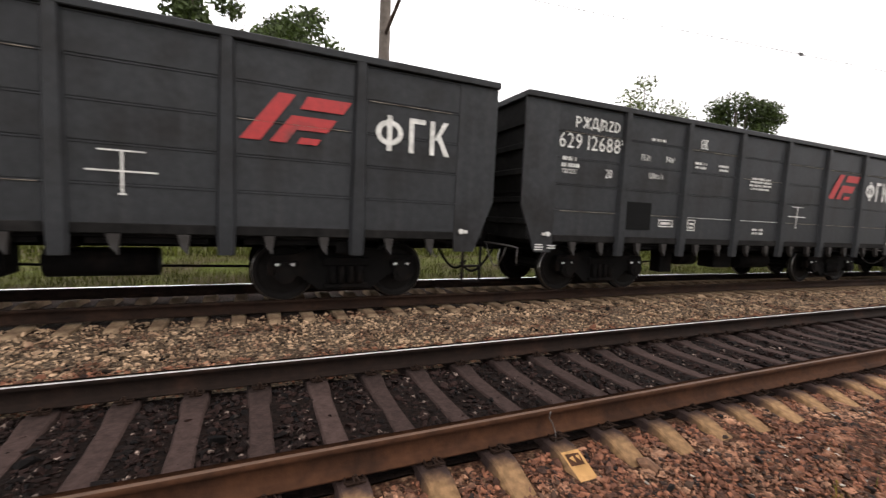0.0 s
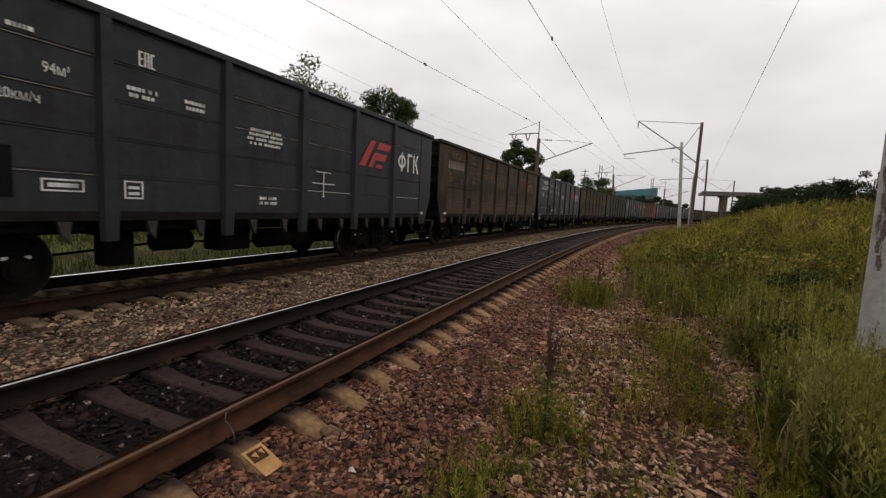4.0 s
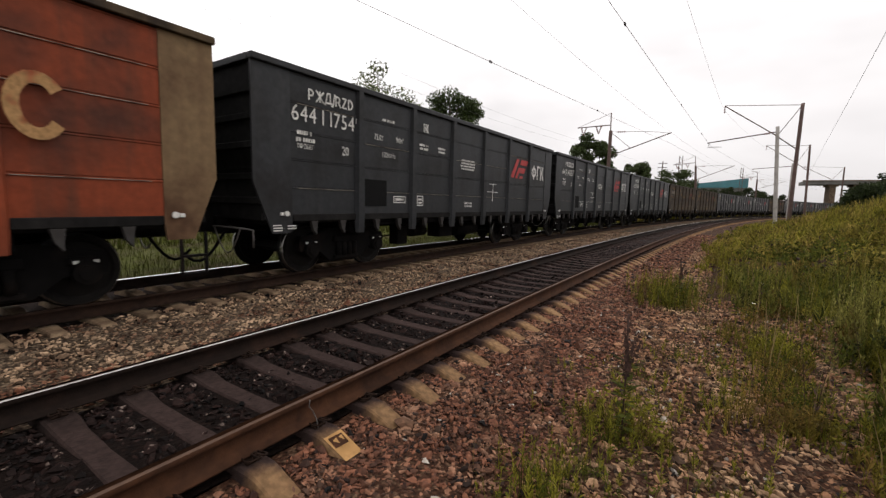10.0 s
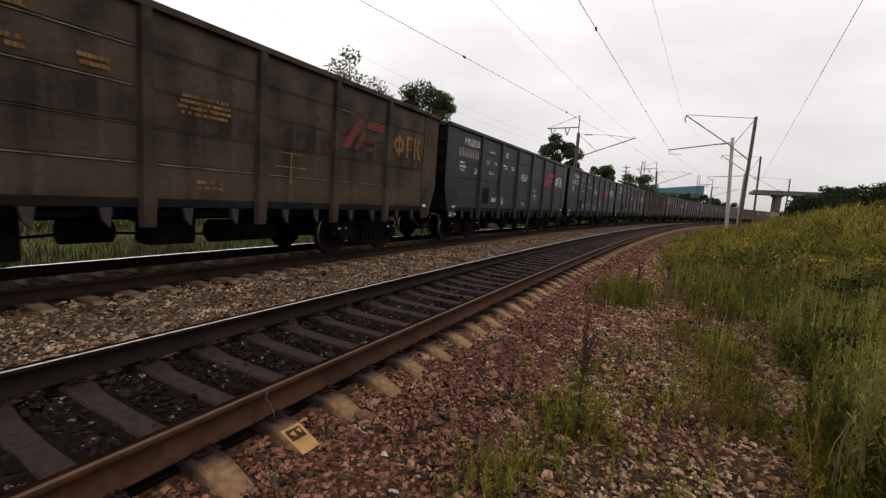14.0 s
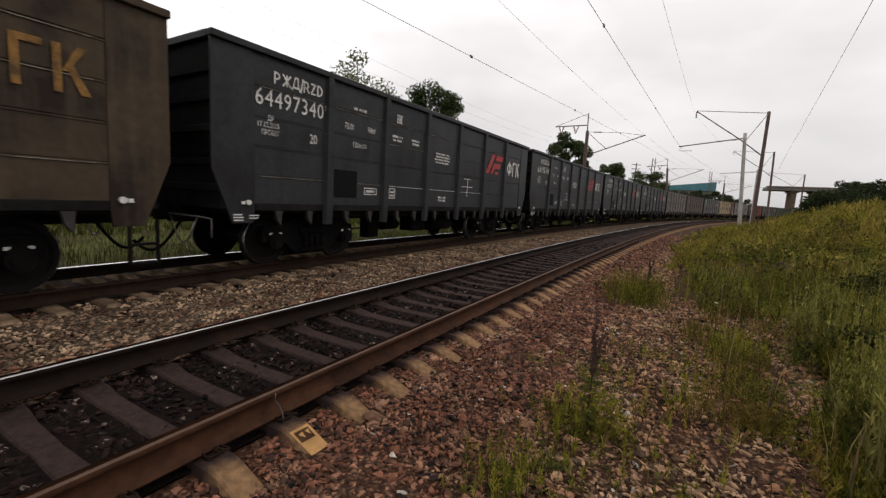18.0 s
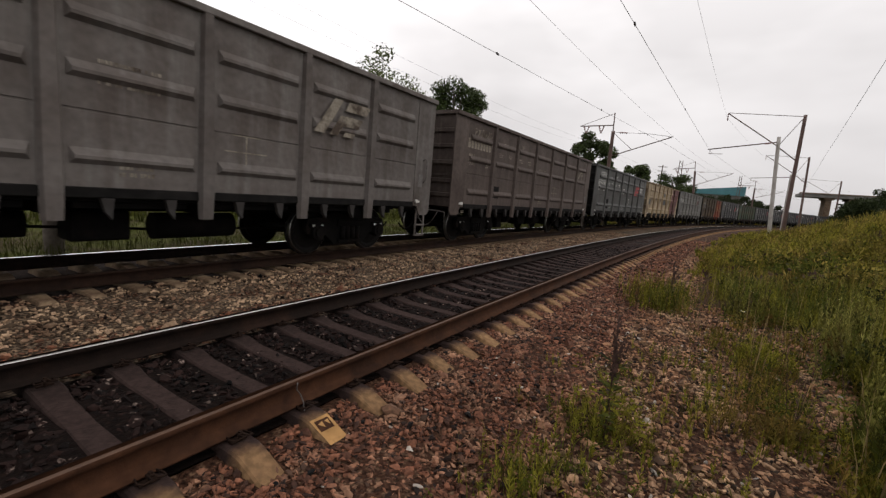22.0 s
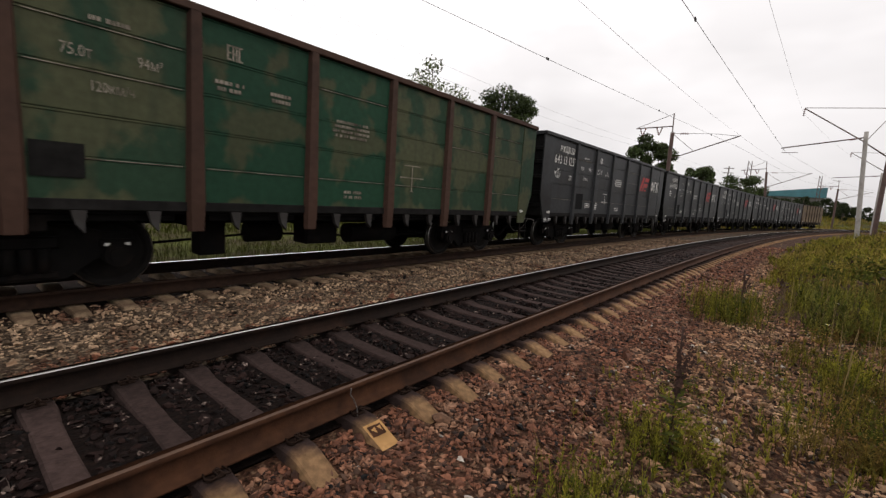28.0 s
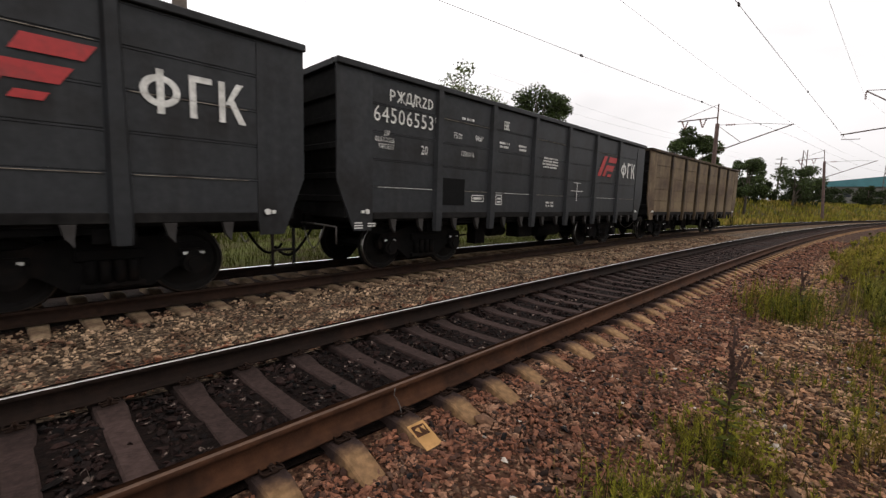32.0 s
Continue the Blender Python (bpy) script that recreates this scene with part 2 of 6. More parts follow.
M = {
    "soil": material("soil", (0.060, 0.048, 0.026), 0.95, grain=0.4, scale=7.0, stain=(0.070, 0.080, 0.020), stain_scale=0.5, stain_at=(0.40, 0.58), bump=0.5, bump_scale=18.0, gloss=0.05),
    # base darker than the loose stones: shade between them put into the colour
    "shoulder": material("shoulder", (0.040, 0.0185, 0.011), 0.95, grain=0.8, scale=40.0, stain=(0.11, 0.066, 0.041), stain_scale=22.0, stain_at=(0.52, 0.66), bump=1.0, bump_scale=36.0, gloss=0.1),
    "oily": material("oily", (0.0052, 0.0027, 0.0020), 0.9, grain=0.6, scale=26.0, stain=(0.0145, 0.008, 0.0058), stain_scale=18.0, stain_at=(0.58, 0.75), bump=1.0, bump_scale=24.0, gloss=0.1),
    "pale_bed": material("pale_bed", (0.042, 0.028, 0.019), 0.95, grain=0.7, scale=30.0, stain=(0.17, 0.125, 0.085), stain_scale=22.0, stain_at=(0.47, 0.65), bump=1.0, bump_scale=30.0, gloss=0.1),
    "stone_red": material("stone_red", (0.104, 0.0410, 0.0225), 0.85, grain=0.35, scale=40.0, island=1.0, stain=(0.188, 0.100, 0.060), stain_scale=3.0, stain_at=(0.5, 0.64), gloss=0.3),
    "stone_dusty": material("stone_dusty", (0.168, 0.084, 0.045), 0.85, grain=0.35, scale=40.0, island=1.0, stain=(0.255, 0.158, 0.092), stain_scale=2.0, stain_at=(0.48, 0.64), gloss=0.3),
    "stone_pale": material("stone_pale", (0.245, 0.168, 0.108), 0.9, grain=0.3, scale=40.0, island=1.0, stain=(0.080, 0.040, 0.025), stain_scale=2.2, stain_at=(0.46, 0.63), gloss=0.15),
    "stone_dark": material("stone_dark", (0.0092, 0.0042, 0.0033), 0.8, grain=0.4, scale=40.0, island=0.95, stain=(0.12, 0.09, 0.076), stain_scale=13.0, stain_at=(0.61, 0.65), gloss=0.15),
    "stone_white": material("stone_white", (0.30, 0.265, 0.225), 0.85, grain=0.2, scale=40.0, island=0.4),
    "concrete": material("concrete", (0.155, 0.115, 0.08), 0.9, grain=0.25, scale=22.0, stain=(0.07, 0.042, 0.027), stain_scale=3.0, stain_at=(0.42, 0.68), bump=0.35, bump_scale=40.0, each=0.15, gloss=0.15),
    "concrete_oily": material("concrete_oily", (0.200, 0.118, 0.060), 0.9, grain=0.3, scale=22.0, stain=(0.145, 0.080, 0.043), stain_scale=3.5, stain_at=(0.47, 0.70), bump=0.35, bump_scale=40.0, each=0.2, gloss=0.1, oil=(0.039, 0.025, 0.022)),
    "concrete_grimy": material("concrete_grimy", (0.185, 0.130, 0.082), 0.9, grain=0.25, scale=22.0, stain=(0.10, 0.062, 0.040), stain_scale=3.0, stain_at=(0.42, 0.68), bump=0.35, bump_scale=40.0, each=0.2, gloss=0.12),
    # rust brown, set darker to carry the shade under the train
    "rusty_shaded_bed": material("rusty_shaded_bed", (0.017, 0.0082, 0.0056), 0.95, grain=0.6, scale=24.0, stain=(0.034, 0.018, 0.012), stain_scale=16.0, stain_at=(0.52, 0.7), bump=1.0, bump_scale=24.0, gloss=0.08),
    "wheel_tread": material("wheel_tread", (0.22, 0.21, 0.20), 0.34, 1.0, grain=0.15, scale=20.0),
    "rust_mid": material("rust_mid", (0.019, 0.0098, 0.0062), 0.88, grain=0.3, scale=14.0, stain=(0.011, 0.006, 0.0042), stain_scale=2.2, stain_at=(0.45, 0.65), bump=0.2, bump_scale=40.0, gloss=0.12),
    "tan_rust": paint("tan_rust", (0.25, 0.185, 0.112), (0.075, 0.038, 0.02), 0.7, (0.46, 0.66), (0.19, 0.125, 0.066)),
    # black grime for sills and fields; on end walls also the shade between wagons
    "grime_shade": material("grime_shade", (0.0075, 0.0070, 0.0067), 0.85, grain=0.4, scale=8.0, stain=(0.013, 0.012, 0.0115), stain_scale=1.6, stain_at=(0.5, 0.7), bump=0.15, bump_scale=14.0, gloss=0.1),
    "mast_concrete": material("mast_concrete", (0.365, 0.343, 0.318), 0.9, grain=0.15, scale=14.0, stain=(0.20, 0.18, 0.16), stain_scale=1.6, stain_at=(0.52, 0.72), bump=0.3, bump_scale=30.0, gloss=0.25),
    "yellow": material("yellow", (0.37, 0.205, 0.080), 0.85, grain=0.3, scale=18.0, stain=(0.20, 0.11, 0.04), stain_scale=9.0, stain_at=(0.46, 0.66), bump=0.3, bump_scale=40.0, gloss=0.15),
    "rust": material("rust", (0.045, 0.0185, 0.0088), 0.88, grain=0.3, scale=14.0, stain=(0.027, 0.0115, 0.006), stain_scale=2.2, stain_at=(0.45, 0.65), bump=0.2, bump_scale=40.0, gloss=0.15),
    "rust_dark": material("rust_dark", (0.0095, 0.0055, 0.004), 0.88, grain=0.3, scale=14.0, stain=(0.02, 0.010, 0.0065), stain_scale=2.5, bump=0.2, bump_scale=40.0, gloss=0.12),
    "tread": material("tread", (0.55, 0.53, 0.51), 0.4, 1.0, grain=0.2, scale=20.0),
    "tread_bright": material("tread_bright", (0.80, 0.79, 0.77), 0.22, 1.0, grain=0.08, scale=20.0),
    "tread_dull": material("tread_dull", (0.075, 0.038, 0.021), 0.6, 0.3, grain=0.2, scale=20.0),
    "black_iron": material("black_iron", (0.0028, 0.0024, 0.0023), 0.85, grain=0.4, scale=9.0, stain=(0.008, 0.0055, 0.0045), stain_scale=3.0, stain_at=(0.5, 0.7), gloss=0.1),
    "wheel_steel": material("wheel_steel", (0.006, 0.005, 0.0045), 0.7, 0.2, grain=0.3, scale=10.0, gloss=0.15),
    "iron": material("iron", (0.12, 0.11, 0.105), 0.6, 0.5, grain=0.2, scale=14.0),
    "rusty_mast": material("rusty_mast", (0.10, 0.06, 0.05), 0.8, grain=0.25, scale=8.0, stain=(0.05, 0.03, 0.028), stain_scale=2.0),
    "wire": material("wire", (0.06, 0.055, 0.055), 0.6, 0.4),
    "white_paint": material("white_paint", (0.54, 0.53, 0.50), 0.75, grain=0.25, scale=20.0, stain=(0.25, 0.24, 0.22), stain_scale=5.0, stain_at=(0.5, 0.72)),
    "faded_paint": material("faded_paint", (0.21, 0.185, 0.15), 0.85, grain=0.25, scale=20.0, stain=(0.06, 0.045, 0.035), stain_scale=3.0, stain_at=(0.45, 0.62), gloss=0.15),
    "ochre_paint": material("ochre_paint", (0.20, 0.105, 0.032), 0.85, grain=0.3, scale=20.0, stain=(0.055, 0.036, 0.022), stain_scale=4.0, stain_at=(0.45, 0.66), gloss=0.15),
    "ochre_pale": material("ochre_pale", (0.30, 0.17, 0.075), 0.85, grain=0.3, scale=20.0, stain=(0.20, 0.055, 0.025), stain_scale=5.0, stain_at=(0.50, 0.66), gloss=0.15),
    "ghost_paint": material("ghost_paint", (0.19, 0.12, 0.095), 0.85, grain=0.3, scale=20.0, stain=(0.10, 0.04, 0.038), stain_scale=3.0, stain_at=(0.42, 0.56), gloss=0.15),
    "red_paint": material("red_paint", (0.30, 0.012, 0.012), 0.6, grain=0.15, scale=12.0, stain=(0.11, 0.02, 0.018), stain_scale=2.5, stain_at=(0.55, 0.8)),
    "faded_red": material("faded_red", (0.13, 0.026, 0.018), 0.8, grain=0.25, scale=12.0, stain=(0.045, 0.026, 0.019), stain_scale=2.0, stain_at=(0.42, 0.62), gloss=0.15),
    "black_paint": material("black_paint", (0.0035, 0.0035, 0.0037), 0.8, grain=0.2, scale=12.0, gloss=0.1),
    "grass": material("grass", (0.118, 0.118, 0.014), 0.75, grain=0.55, scale=1.3, island=0.65, stain=(0.2160, 0.1566, 0.0346), stain_scale=0.55, stain_at=(0.53, 0.70), through=0.4, gloss=0.08),
    "mound": material("mound", (0.165, 0.152, 0.022), 0.75, grain=0.5, scale=0.6, island=0.6, stain=(0.235, 0.165, 0.052), stain_scale=0.22, stain_at=(0.46, 0.62), through=0.35, gloss=0.06),
    "verge": material("verge", (0.050, 0.056, 0.011), 0.75, grain=0.4, scale=1.2, island=0.5, through=0.25, gloss=0.08),
    "plume": material("plume", (0.172, 0.160, 0.022), 0.8, grain=0.4, scale=1.2, island=0.55, stain=(0.16, 0.10, 0.03), stain_scale=0.7, stain_at=(0.52, 0.64), through=0.35, gloss=0.06),
    "shrub": material("shrub", (0.036, 0.042, 0.011), 0.75, grain=0.4, scale=2.0, island=0.6, through=0.3, gloss=0.1),
    "spire": material("spire", (0.215, 0.200, 0.058), 0.8, grain=0.4, scale=1.2, island=0.5, stain=(0.15, 0.145, 0.026), stain_scale=0.9, stain_at=(0.45, 0.62), through=0.35, gloss=0.06),
    "dry": material("dry", (0.26, 0.19, 0.09), 0.8, grain=0.2, scale=2.0, island=0.4, through=0.3, gloss=0.1),
    "weed": material("weed", (0.072, 0.082, 0.014), 0.75, grain=0.4, scale=2.0, island=0.6, stain=(0.12, 0.085, 0.025), stain_scale=1.5, stain_at=(0.52, 0.66), through=0.35, gloss=0.08),
    "dock_seed": material("dock_seed", (0.046, 0.021, 0.014), 0.85, island=0.5),
    "leaf": material("leaf", (0.042, 0.062, 0.016), 0.6, island=0.55, through=0.3, gloss=0.3),
    "leaf_dark": material("leaf_dark", (0.026, 0.036, 0.013), 0.7, island=0.5, through=0.25, gloss=0.12),
    "leaf_pale": material("leaf_pale", (0.075, 0.095, 0.03), 0.6, island=0.5, through=0.3, gloss=0.3),
    "bark": material("bark", (0.07, 0.055, 0.042), 0.9, grain=0.4, scale=12.0, bump=0.5, bump_scale=20.0),
    "spall": material("spall", (0.13, 0.105, 0.088), 0.95, grain=0.4, scale=30.0, bump=0.8, bump_scale=40.0, gloss=0.1),
    "petal": material("petal", (0.72, 0.70, 0.62), 0.7, island=0.1),
    "petal_yellow": material("petal_yellow", (0.60, 0.48, 0.04), 0.7, island=0.2),
    "teal_roof": material("teal_roof", (0.045, 0.165, 0.19), 0.55, grain=0.15, scale=0.5, stain=(0.05, 0.12, 0.135), stain_scale=0.2),
    "wall_block": material("wall_block", (0.13, 0.125, 0.115), 0.9, grain=0.2, scale=1.0),
    "glass_dark": material("glass_dark", (0.02, 0.025, 0.03), 0.15),
    "wood_pole": material("wood_pole", (0.11, 0.09, 0.075), 0.9, grain=0.3, scale=9.0),
    "insulator": material("insulator", (0.16, 0.05, 0.04), 0.35),
    "grey": paint("grey", (0.0241, 0.0252, 0.0272), (0.0137, 0.0125, 0.0121), 0.45, (0.48, 0.72), (0.0302, 0.0308, 0.0325)),
    "grey_worn": paint("grey_worn", (0.0363, 0.0352, 0.0352), (0.0220, 0.0176, 0.0149), 0.55, (0.42, 0.66), (0.0275, 0.0231, 0.0198)),
    "brown": paint("brown", (0.058, 0.040, 0.023), (0.020, 0.0135, 0.010), 0.7, (0.44, 0.60), (0.085, 0.058, 0.032)),
    "brown_dark": paint("brown_dark", (0.048, 0.034, 0.022), (0.018, 0.0125, 0.0095), 0.7, (0.44, 0.62), (0.066, 0.046, 0.029)),
    "tan": paint("tan", (0.1520, 0.1120, 0.0680), (0.0680, 0.0440, 0.0304), 0.65, (0.42, 0.66), (0.0880, 0.0560, 0.0360)),
    "brown_tan": paint("brown_tan", (0.098, 0.060, 0.034), (0.036, 0.023, 0.016), 0.7, (0.46, 0.62), (0.135, 0.086, 0.045)),
    "orange": paint("orange", (0.1833, 0.0390, 0.0164), (0.0663, 0.0234, 0.0148), 0.65, (0.44, 0.66), (0.0780, 0.0296, 0.0172)),
    "green": paint("green", (0.0150, 0.0360, 0.0200), (0.0500, 0.0540, 0.0280), 0.6, (0.47, 0.53), (0.0260, 0.0340, 0.0190)),
    "green_dark": paint("green_dark", (0.0215, 0.0250, 0.0150), (0.0275, 0.0220, 0.0150), 0.65, (0.42, 0.62), (0.0230, 0.0330, 0.0165)),
    "green_bright": paint("green_bright", (0.0095, 0.0370, 0.0200), (0.0400, 0.0460, 0.0240), 0.6, (0.52, 0.58)),
    "rib_brown": paint("rib_brown", (0.0468, 0.0248, 0.0176), (0.0275, 0.0165, 0.0138), 0.65),
    "light_grey": paint("light_grey", (0.1125, 0.100, 0.093), (0.0675, 0.0545, 0.048), 0.6, (0.42, 0.68), (0.1462, 0.1378, 0.1294)),
    "taupe": paint("taupe", (0.078, 0.061, 0.054), (0.049, 0.037, 0.032), 0.65, (0.42, 0.68), (0.098, 0.080, 0.070)),
    "mid_grey": paint("mid_grey", (0.0670, 0.0680, 0.0660), (0.0410, 0.0370, 0.0340), 0.55, (0.45, 0.7)),
    "cream": paint("cream", (0.31, 0.245, 0.160), (0.10, 0.066, 0.042), 0.65, (0.46, 0.68), (0.20, 0.15, 0.098)),
    "maroon": paint("maroon", (0.098, 0.034, 0.034), (0.055, 0.025, 0.024), 0.6, (0.45, 0.7), (0.12, 0.05, 0.048)),
    "tan_worn": paint("tan_worn", (0.150, 0.098, 0.052), (0.07, 0.036, 0.02), 0.7, (0.46, 0.66), (0.11, 0.066, 0.036)),
    "orange_slant": paint("orange_slant", (0.058, 0.040, 0.023), (0.020, 0.0135, 0.010), 0.6, (0.45, 0.7), split=(1.05, -1.0, -0.5, (0.18, 0.037, 0.017))),
    "maroon_slant": paint("maroon_slant", (0.31, 0.245, 0.160), (0.10, 0.064, 0.038), 0.6, (0.5, 0.75), split=(2.25, -1.0, -1.24, (0.098, 0.034, 0.034))),
    "cream_slant": paint("cream_slant", (0.098, 0.034, 0.034), (0.06, 0.028, 0.027), 0.6, (0.5, 0.75), split=(1.7, -1.0, 0.9, (0.31, 0.245, 0.160))),
    "corner_slant": paint("corner_slant", (0.098, 0.034, 0.034), (0.06, 0.028, 0.027), 0.6, (0.5, 0.75), split=(1.7, -1.0, 8.34, (0.31, 0.245, 0.160))),
    "blue_grey": paint("blue_grey", (0.1298, 0.1244, 0.1141), (0.058, 0.054, 0.051), 0.6, (0.46, 0.68), (0.150, 0.154, 0.154)),
}


# ---- mesh helpers ----
def mesh_np(name, verts, faces, smooth_faces=False):
    """A mesh from arrays; all faces have the same number of corners."""
    verts, faces = np.asarray(verts, dtype=np.float32), np.asarray(faces, dtype=np.int32)
    me = bpy.data.meshes.new(name)
    k = faces.shape[1]
    me.vertices.add(len(verts))
    me.vertices.foreach_set("co", verts.ravel())
    me.loops.add(faces.size)
    me.loops.foreach_set("vertex_index", faces.ravel())
    me.polygons.add(len(faces))
    me.polygons.foreach_set("loop_start", np.arange(0, faces.size, k, dtype=np.int32))
    me.polygons.foreach_set("loop_total", np.full(len(faces), k, dtype=np.int32))
    me.polygons.foreach_set("use_smooth", np.full(len(faces), smooth_faces))
    me.update(calc_edges=True)
    return me


def mesh_bm(name, bm):
    me = bpy.data.meshes.new(name)
    bm.normal_update()
    bm.to_mesh(me)
    bm.free()
    return me


def part(name, data, mat, parent=None, label="", m=None):
    """ONE mesh object of a thing; data is a mesh (may be shared) or a bmesh. The material hangs on the object."""
    me = data if isinstance(data, bpy.types.Mesh) else mesh_bm(name, data)
    if not me.materials:
        me.materials.append(mat)
    ob = new(name, me)
    if me.materials[0] != mat:
        ob.material_slots[0].link = "OBJECT"
        ob.material_slots[0].material = mat
    if parent:
        ob.parent = parent
    if m is not None:
        ob.matrix_basis = m
    if label:
        ob["label"] = label
    return ob


def empty(name, m, label, category, group="", kind=""):
    ob = new(name)
    ob.empty_display_size = 0.2
    ob.matrix_basis = m
    return tagged(ob, label, category, group, kind)


def box(bm, x0, x1, y0, y1, z0, z1, bevel=0.0):
    vs = [bm.verts.new((x, y, z)) for x in (x0, x1) for y in (y0, y1) for z in (z0, z1)]
    fs = [bm.faces.new([vs[i] for i in q]) for q in ((0, 1, 3, 2), (4, 6, 7, 5), (0, 4, 5, 1), (2, 3, 7, 6), (0, 2, 6, 4), (1, 5, 7, 3))]
    if bevel:
        es = list({e for f in fs for e in f.edges})
        bmesh.ops.bevel(bm, geom=es, offset=bevel, segments=1, affect="EDGES", profile=0.5)
    return bm


def boxes(*items, bevel=0.0):
    bm = bmesh.new()
    for it in items:
        box(bm, *it, bevel=bevel)
    return bm


def prism(bm, outline, y0, y1):
    """An x-z outline made thick from y0 to y1."""
    a = [bm.verts.new((x, y0, z)) for x, z in outline]
    b = [bm.verts.new((x, y1, z)) for x, z in outline]
    bm.faces.new(a)
    bm.faces.new(b[::-1])
    for i in range(len(a)):
        j = (i + 1) % len(a)
        bm.faces.new((a[j], a[i], b[i], b[j]))
    bmesh.ops.recalc_face_normals(bm, faces=bm.faces[:])
    return bm


def cyl(bm, a, b, r0, r1=None, n=10, caps=True):
    """A round bar from a to b."""
    a, b = Vector(a), Vector(b)
    r1 = r0 if r1 is None else r1
    q = (b - a).to_track_quat("Z", "Y").to_matrix()
    ra = [bm.verts.new(a + q @ Vector((r0 * math.cos(2 * math.pi * i / n), r0 * math.sin(2 * math.pi * i / n), 0))) for i in range(n)]
    rb = [bm.verts.new(b + q @ Vector((r1 * math.cos(2 * math.pi * i / n), r1 * math.sin(2 * math.pi * i / n), 0))) for i in range(n)]
    for i in range(n):
        f = bm.faces.new((ra[i], ra[(i + 1) % n], rb[(i + 1) % n], rb[i]))
        f.smooth = n > 6
    if caps:
        bm.faces.new(ra[::-1])
        bm.faces.new(rb)
    return bm


def tube(bm, points, r, n=6):
    """One round bar that bends at its points."""
    pts = [Vector(p) for p in points]
    rings, side = [], None
    for i, p in enumerate(pts):
        way = (pts[min(i + 1, len(pts) - 1)] - pts[max(i - 1, 0)]).normalized()
        if side is None:
            side = way.orthogonal().normalized()
        side = (side - way * side.dot(way)).normalized()
        other = way.cross(side)
        rings.append([bm.verts.new(p + r * (side * math.cos(2 * math.pi * k / n) + other * math.sin(2 * math.pi * k / n))) for k in range(n)])
    for p, q in zip(rings[:-1], rings[1:]):
        for k in range(n):
            bm.faces.new((p[k], p[(k + 1) % n], q[(k + 1) % n], q[k])).smooth = True
    bm.faces.new(rings[0][::-1])
    bm.faces.new(rings[-1])
    return bm


def sag(a, b, drop, k=10):
    a, b = Vector(a), Vector(b)
    return [a.lerp(b, i / k) - Vector((0, 0, drop * 4 * (i / k) * (1 - i / k))) for i in range(k + 1)]


# ---- ground ----
def steps(fine, far, reach, growth=1.18):
    """Coordinates dense near nought and ever wider towards reach."""
    v, d = [0.0], fine
    while v[-1] < reach:
        v.append(v[-1] + d)
        if v[-1] > far:
            d *= growth
    return np.array(v)


xs = np.concatenate([-steps(0.5, 6, 3000)[:0:-1], steps(0.4, 60, 3000)])
ys = np.concatenate([-steps(0.4, 30, 3000)[:0:-1], steps(0.5, 30, 3000)])
gx, gy = np.meshgrid(xs, ys)
gz = ground_z(gx, gy)
nx, ny = len(xs), len(ys)
idx = np.arange(nx * ny).reshape(ny, nx)
quads = np.stack([idx[:-1, :-1], idx[:-1, 1:], idx[1:, 1:], idx[1:, :-1]], -1).reshape(-1, 4)
ground = part("ground", mesh_np("ground", np.stack([gx, gy, gz], -1).reshape(-1, 3), quads, True), M["soil"])
tagged(ground, "brown earth and low grass beside the railway line", "ground", kind="structure")


def strip(name, mat, profile, s0, s1, step=1.0, label="", category="ballast", rough=0.0):
    """A long body with a cross-section (lat, z), laid along the line."""
    ss = np.arange(s0, s1 + step, step)
    prof = np.array(profile)
    lat, z = np.meshgrid(prof[:, 0], ss)[0], np.repeat(prof[None, :, 1], len(ss), 0)
    a = ss[:, None] / RADIUS
    r = RADIUS + lat
    x, y = r * np.sin(a), NEAR_Y - RADIUS + r * np.cos(a)
    if rough:
        z = z + rough * wave(x * 2.3, y * 2.1) + rough * wave(x * 5.1 + 2, y * 4.7)
    k, n = len(prof), len(ss)
    i = np.arange(k * n).reshape(n, k)
    q = np.stack([i[:-1, :-1], i[1:, :-1], i[1:, 1:], i[:-1, 1:]], -1).reshape(-1, 4)
    return mesh_np(name, np.stack([x, y, z], -1).reshape(-1, 3), q, True)


def bed(name, mat, profile, label):
    near = part(name, strip(name, mat, profile, -40, 60, 0.25, rough=0.02), mat)
    tagged(near, label, "ballast", kind="structure")
    for a, b in ((-560, -40), (60, 600)):
        tagged(part(name, strip(name, mat, profile, a, b, 4.0), mat), label, "ballast", kind="structure")


bed("ballast_shoulder", M["shoulder"], [(-4.9, -0.64), (-4.3, -0.45), (-3.6, -0.43), (-2.6, -0.40), (-1.9, -0.355), (-1.42, -0.325), (-1.2, -0.298), (-0.98, -0.28), (-0.85, -0.272)], "reddish crushed stone shoulder of the near track")
bed("ballast_bed", M["oily"], [(-0.852, -0.258), (-0.4, -0.246), (0, -0.250), (0.4, -0.246), (0.852, -0.270)], "oil-blackened crushed stone between the rails")
bed("ballast_between", M["pale_bed"], [(0.85, -0.272), (1.3, -0.32), (1.8, -0.35), (2.5, -0.35), (3.0, -0.325), (3.35, -0.318), (3.54, -0.318)], "pale crushed stone between the two tracks")
bed("ballast_bed", M["rusty_shaded_bed"], [(3.52, -0.322), (3.82, -0.322), (4.1, -0.345), (TRAIN_LAT, -0.36), (5.0, -0.36), (5.5, -0.37), (6.6, -0.44), (7.8, -0.62)], "rusty crushed stone under the train, darkened for its shade")


